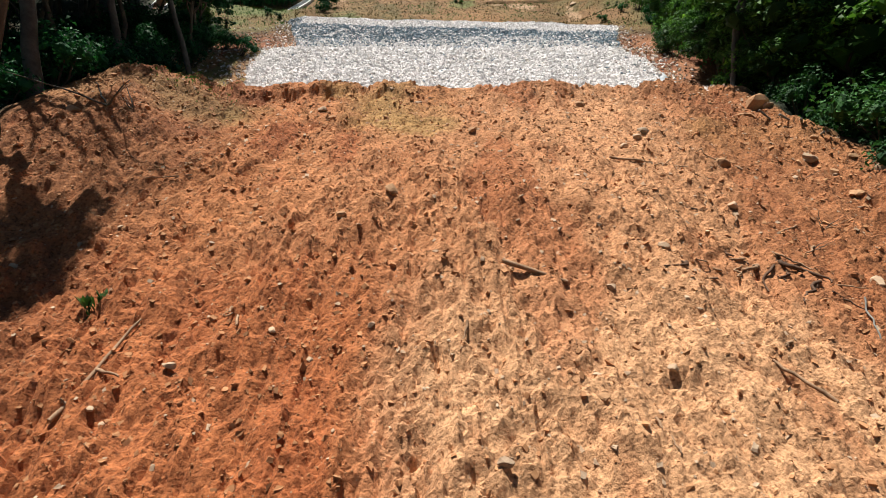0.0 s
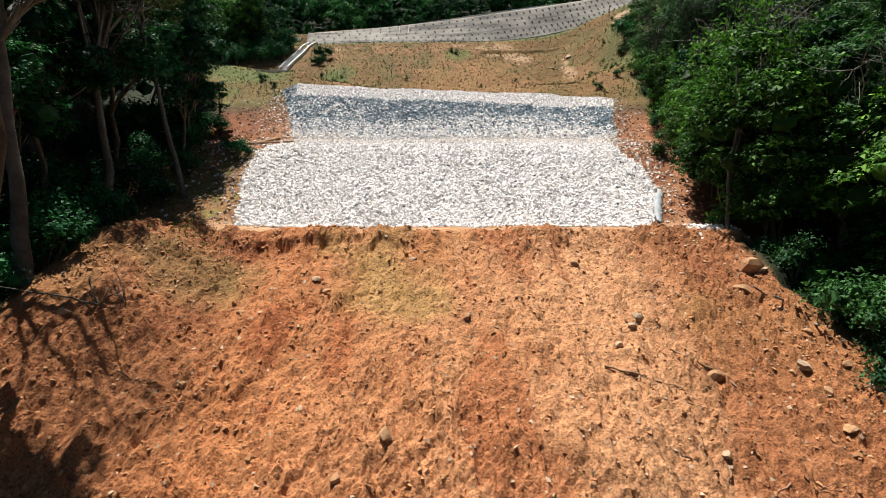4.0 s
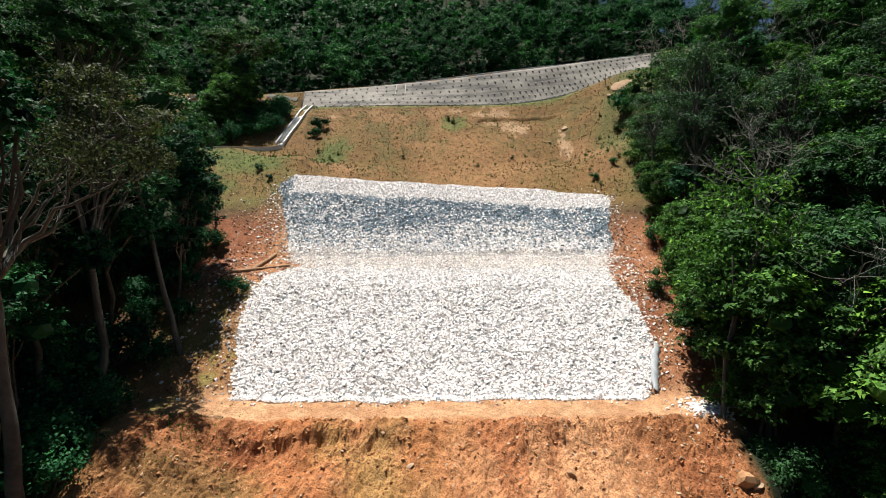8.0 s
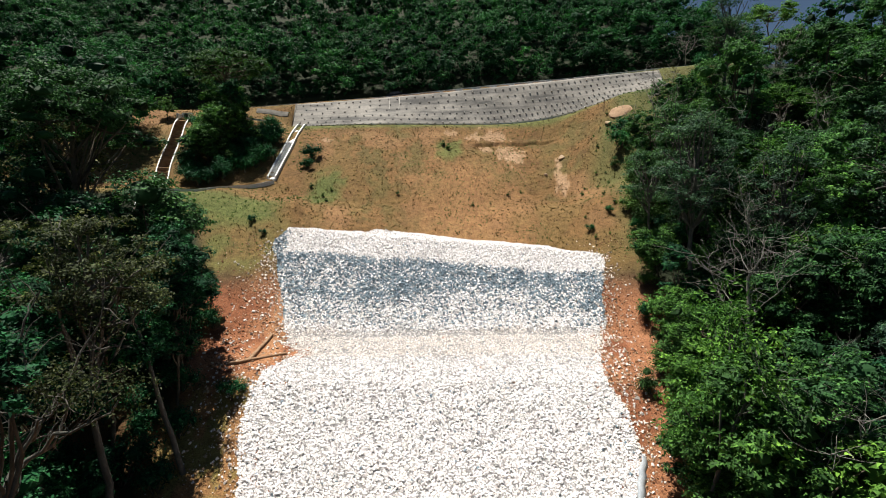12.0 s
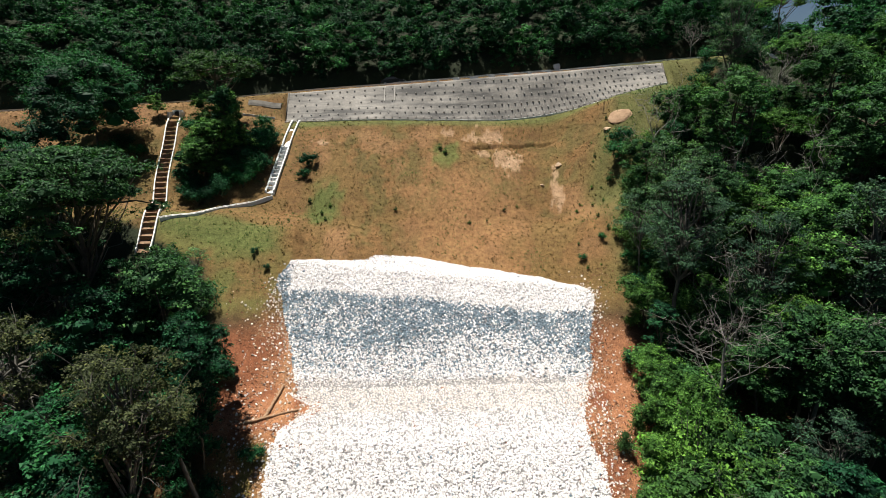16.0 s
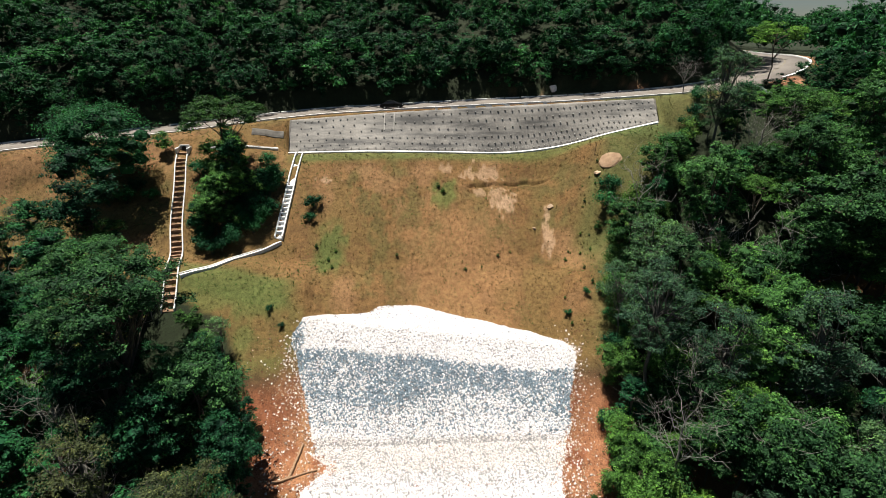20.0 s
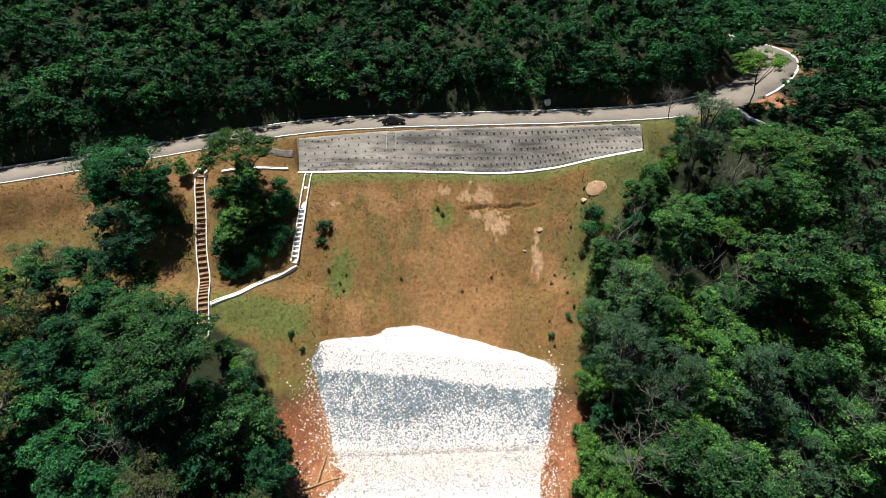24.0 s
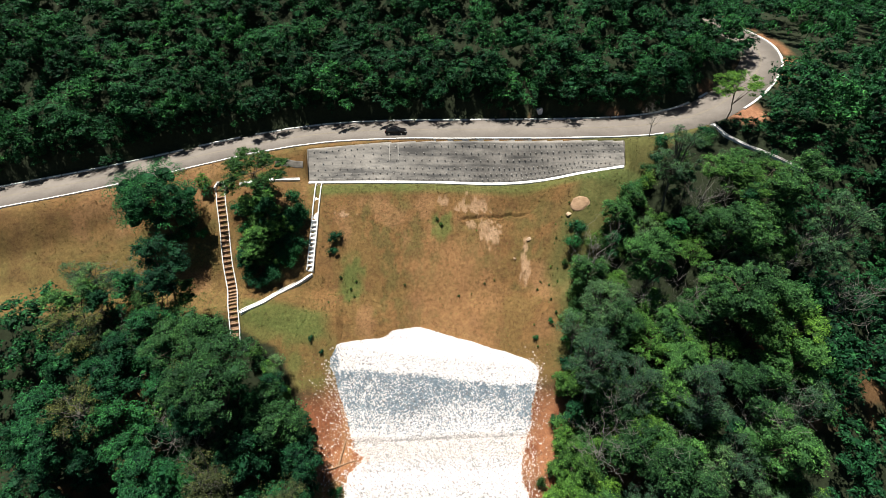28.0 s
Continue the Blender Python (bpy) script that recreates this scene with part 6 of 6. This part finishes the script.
PICK = random.Random(17)
for k in range(38):
    y = PICK.uniform(21, 47)
    x = float(np.interp(y, LEFT_Y, LEFT_X)) - PICK.uniform(0.8, 9)
    shrub(x, y, PICK.uniform(1.4, 2.6), "dark", "undergrowth in the wood, west", "dark shaded undergrowth below the tall trees")
for k in range(50):
    y = PICK.uniform(20, 62)
    x = float(np.interp(y, RIGHT_Y, RIGHT_X)) + PICK.uniform(0.3, 12) ** 1.0
    shrub(x, y, PICK.uniform(1.5, 2.9), ("mid", "mid", "weed")[k % 3], "undergrowth in the wood, east", "green sunlit undergrowth between the young trees")
for k in range(84):
    y = PICK.uniform(57, 92)
    x = float(np.interp(y, [57, 62, 71, 80, 84, 92], [24.6, 26.4, 29.4, 36.5, 43.5, 48.5])) + PICK.uniform(-1.2, 9 if y > 82 else 5)
    if x < 56.5 and float(near_road(np.array([x]), np.array([y]))[0][0]) > ROAD_HALF + 2.0:
        shrub(x, y, PICK.uniform(0.9, 2.0), ("mid", "dark", "weed")[k % 3], "scrub at the edge of the wood", "low green scrub between the grass and the wood")
# first four are added dark shrubs standing for the great tree's shadow
for x, y, s in ((-49.5, 79.4, 1.6), (-47.0, 79.8, 1.8), (-43.4, 80.4, 1.3), (-46.0, 81.4, 1.6), (-25.4, 77.0, 1.6), (-24.6, 79.4, 1.5), (-25.6, 81.8, 1.8), (-24.8, 84.2, 1.5), (-26.6, 75.4, 1.4), (-26.8, 84.0, 1.9), (-27.0, 79.2, 2.0)):
    shrub(x, y, s, "dark", "undergrowth under the slope trees", "dark undergrowth beneath the trees on the slope")
for k in range(34):
    y = PICK.uniform(68, 88)
    x = PICK.uniform(float(np.interp(y, [66.5, 71, 78, 90], [-34.4, -35.6, -37.2, -38.4])) + 1.6, -24.3)
    if y > 66.5 + 0.72 * (x + 34.8) + 3.0:
        shrub(x, y, PICK.uniform(1.3, 2.3), "dark", "undergrowth under the slope trees", "dark undergrowth beneath the trees on the slope")
for k in range(30):
    if k < 3:
        x, y = PICK.gauss(-15.2, 1.5), PICK.gauss(74.5, 2.2)
    elif k < 22:
        y = PICK.uniform(60, 82)
        x = float(np.interp(y, [60, 74, 82], [21.5, 24.5, 29])) + PICK.uniform(-3.0, 1.0)
    else:
        x, y = PICK.uniform(-20, 18), PICK.uniform(69, 90)
    shrub(x, y, PICK.uniform(0.15, 0.34), "weed", "weeds on the slope", "small green weed on the dry grass slope")


def tufts(name, label, rng, places, size, colour, blades):
    x, y = places
    n = len(x)
    z = relief(x, y)
    a = rng.uniform(0, 2 * np.pi, (n, blades))
    lean = rng.uniform(0.2, 0.8, (n, blades))
    s = size * rng.uniform(0.5, 1.4, (n, 1)) * rng.uniform(0.7, 1.2, (n, blades))
    base = np.stack([x, y, z - 0.03], 1)[:, None] + np.stack([np.cos(a), np.sin(a), 0 * a], -1) * 0.08
    side = np.stack([-np.sin(a), np.cos(a), 0 * a], -1) * (s * 0.16)[..., None]
    tip = base + np.stack([np.cos(a) * lean * s, np.sin(a) * lean * s, s], -1)
    mid = (base + tip) / 2 + np.stack([0 * a, 0 * a, s * 0.12], -1)
    v = np.stack([base - side * 0.5, base + side * 0.5, mid + side, tip, mid - side], 2).reshape(-1, 3)
    k = np.arange(n * blades)[:, None] * 5
    f4 = k + np.array([[0, 1, 2, 4]])
    f3 = k + np.array([[4, 2, 3]])
    return tagged(new(name, to_mesh(name, v, [f4, f3], LEAF[colour], True)), label, "grass", kind="stuff")


def sow():
    rng = np.random.default_rng(55)
    x, y = rng.uniform(-75, 42, 27000), rng.uniform(58, 98, 27000)
    d, rz, side = near_road(x, y)
    left = np.interp(y, [57, 62, 66, 68, 92], [-24, -28, -38, -75, -80])
    right = np.interp(y, [56, 62, 74, 80, 88, 92], [23, 25, 28, 33, 44, 54])
    wall = (y > np.interp(x, WALL_BASE_LINE[:, 0], WALL_BASE_LINE[:, 1]) - 0.9) & (x > -25) & (x < 39.5)
    ok = (x > left) & (x < right) & (d > ROAD_HALF + 0.6) & ~in_fill(x, y, 0.3) & ~wall
    x, y = x[ok], y[ok]
    green = fbm(x, y, 5.0, 3, 67) + 0.12 * (y < 68) * (x < -15) > 0.6
    tufts("dry_grass", "dry brown grass tufts over the slope", rng, (x[~green], y[~green]), 0.17, "grass", 4)
    tufts("green_grass", "green grass tufts on the slope", rng, (x[green], y[green]), 0.17, "weed", 4)
    x, y = rng.uniform(-16, 14, 1500), rng.uniform(17, 29, 1500)
    ok = fbm(x, y, 4.0, 3, 87) > 0.57
    tufts("dirt_weeds", "sparse dry weeds growing on the dirt slope", rng, (x[ok], y[ok]), 0.06, "grass", 5)
    x, y = rng.normal(-14.0, 1.1, 260), rng.normal(28.6, 1.3, 260)
    tufts("edge_grass", "green grass at the edge of the dirt", rng, (x, y), 0.11, "weed", 6)
    x, y = rng.normal(-9.0, 0.15, 14), rng.normal(13.2, 0.12, 14)
    tufts("seedling", "single green seedling in the dirt", rng, (x, y), 0.22, "weed", 4)


sow()


# ---- geotextile edge, crack in the grass, car ----
def textile():
    v = []
    for k, y in enumerate(np.linspace(33.2, 36.6, 9)):
        x = 14.35 + 0.45 * (y - 33.2) + 0.08 * math.sin(3 * k)
        g = on_ground(x, y)
        w = 0.4 * math.sin(math.pi * (k + 1.5) / 11)
        v += [(x - w, y, g + 0.30), (x - 0.1, y, g + 0.34), (x + 0.22, y, g + 0.05), (x + 0.20, y, g + 0.0), (x - 0.1, y, g + 0.31), (x - w, y, g + 0.27)]
    f = [(i * 6 + j, i * 6 + (j + 1) % 6, i * 6 + 6 + (j + 1) % 6, i * 6 + 6 + j) for i in range(8) for j in range(6)]
    tagged(new("geotextile_sheet", to_mesh("geotextile_sheet", np.array(v), np.array(f), FABRIC)), "loose grey geotextile sheet at the edge of the stones", "fabric sheet")


textile()


def post(x, y, h):
    bm = bmesh.new()
    bmesh.ops.create_cone(bm, cap_ends=True, segments=8, radius1=0.06, radius2=0.045, depth=h, matrix=Matrix.Translation((0, 0, h / 2 - 0.2)))
    me = bpy.data.meshes.new("marker_stake")
    bm.to_mesh(me), bm.free(), me.materials.append(WOOD)
    ob = tagged(new("marker_stake", me), "thin wooden stake standing in the ground", "stake", "stakes")
    ob.matrix_world = pose(x, y, on_ground(x, y), 4, 3, 0)


post(21.0, 48.0, 1.3)
post(27.6, 83.0, 2.2)


def build_car(x, y):
    d, rz, side = near_road(np.array([x]), np.array([y]))
    m = pose(x, y, float(rz[0]), 0, -3.7, -9.0)
    car = thing("car", "black saloon car driving on the road", "car")
    prof = [(-2.2, 0.42), (-2.22, 0.72), (-2.1, 0.92), (-1.55, 0.98), (1.0, 0.94), (1.95, 0.78), (2.2, 0.62), (2.18, 0.36), (1.8, 0.24), (-1.8, 0.24)]
    bm = bmesh.new()
    rows = []
    for w in (-0.86, -0.80, 0.80, 0.86):
        lift = 1.0 if abs(w) > 0.82 else 1.02
        rows.append([bm.verts.new((a * (0.985 if abs(w) > 0.82 else 1), w, 0.24 + (b - 0.24) * lift)) for a, b in prof])
    for r, s in zip(rows, rows[1:]):
        for i in range(len(prof)):
            bm.faces.new((r[i], r[(i + 1) % len(prof)], s[(i + 1) % len(prof)], s[i]))
    bm.faces.new(rows[0][::-1]), bm.faces.new(rows[-1])
    bmesh.ops.recalc_face_normals(bm, faces=bm.faces[:])
    bmesh.ops.bevel(bm, geom=bm.edges[:], offset=0.03, segments=2, affect="EDGES")
    part("body", bm, CAR_PAINT, car, "glossy black bodywork")
    cab = [(-1.75, 0.96, 0.76), (-1.05, 1.38, 0.60), (-0.75, 1.43, 0.58), (0.25, 1.42, 0.58), (1.05, 0.94, 0.76)]
    bm = bmesh.new()
    a = [bm.verts.new((p, -w, q)) for p, q, w in cab]
    b = [bm.verts.new((p, w, q)) for p, q, w in cab]
    for i in range(4):
        bm.faces.new((a[i], a[i + 1], b[i + 1], b[i]))
    bm.faces.new(a[::-1]), bm.faces.new(b), bm.faces.new((a[0], b[0], b[4], a[4]))
    bmesh.ops.recalc_face_normals(bm, faces=bm.faces[:])
    bmesh.ops.bevel(bm, geom=bm.edges[:], offset=0.04, segments=2, affect="EDGES")
    part("cabin", bm, GLASS_DARK, car, "tinted windows")
    part("roof", box(1.25, 1.12, 0.05, 0.02, (-0.35, 0, 1.44)), CAR_PAINT, car)
    for px in (-1.35, 1.35):
        for py in (-0.78, 0.78):
            bm = bmesh.new()
            bmesh.ops.create_cone(bm, cap_ends=True, segments=20, radius1=0.32, radius2=0.32, depth=0.2, matrix=Matrix.Translation((px, py, 0.32)) @ Matrix.Rotation(math.pi / 2, 4, "X"))
            bmesh.ops.bevel(bm, geom=[e for e in bm.edges if len(e.link_faces) == 2], offset=0.03, segments=1, affect="EDGES")
            wheel = part("wheel", bm, RUBBER, car)
            bm = bmesh.new()
            bmesh.ops.create_cone(bm, cap_ends=True, segments=16, radius1=0.2, radius2=0.17, depth=0.22, matrix=Matrix.Translation((px, py * 1.015, 0.32)) @ Matrix.Rotation(math.pi / 2, 4, "X"))
            part("rim", bm, CHROME, wheel)
    for py in (-0.62, 0.62):
        part("headlight", box(0.12, 0.34, 0.14, 0.03, (2.12, py, 0.66)), LAMP_CLEAR, car)
        part("tail_light", box(0.08, 0.34, 0.14, 0.03, (-2.19, py, 0.76)), LAMP_RED, car)
        part("door_mirror", box(0.16, 0.2, 0.12, 0.03, (0.62, py * 1.52, 0.98)), CAR_PAINT, car)
    part("number_plate", box(0.02, 0.46, 0.12, 0.004, (-2.235, 0, 0.6)), LAMP_CLEAR, car)
    car.matrix_world = m


build_car(-6.0, 100.9)
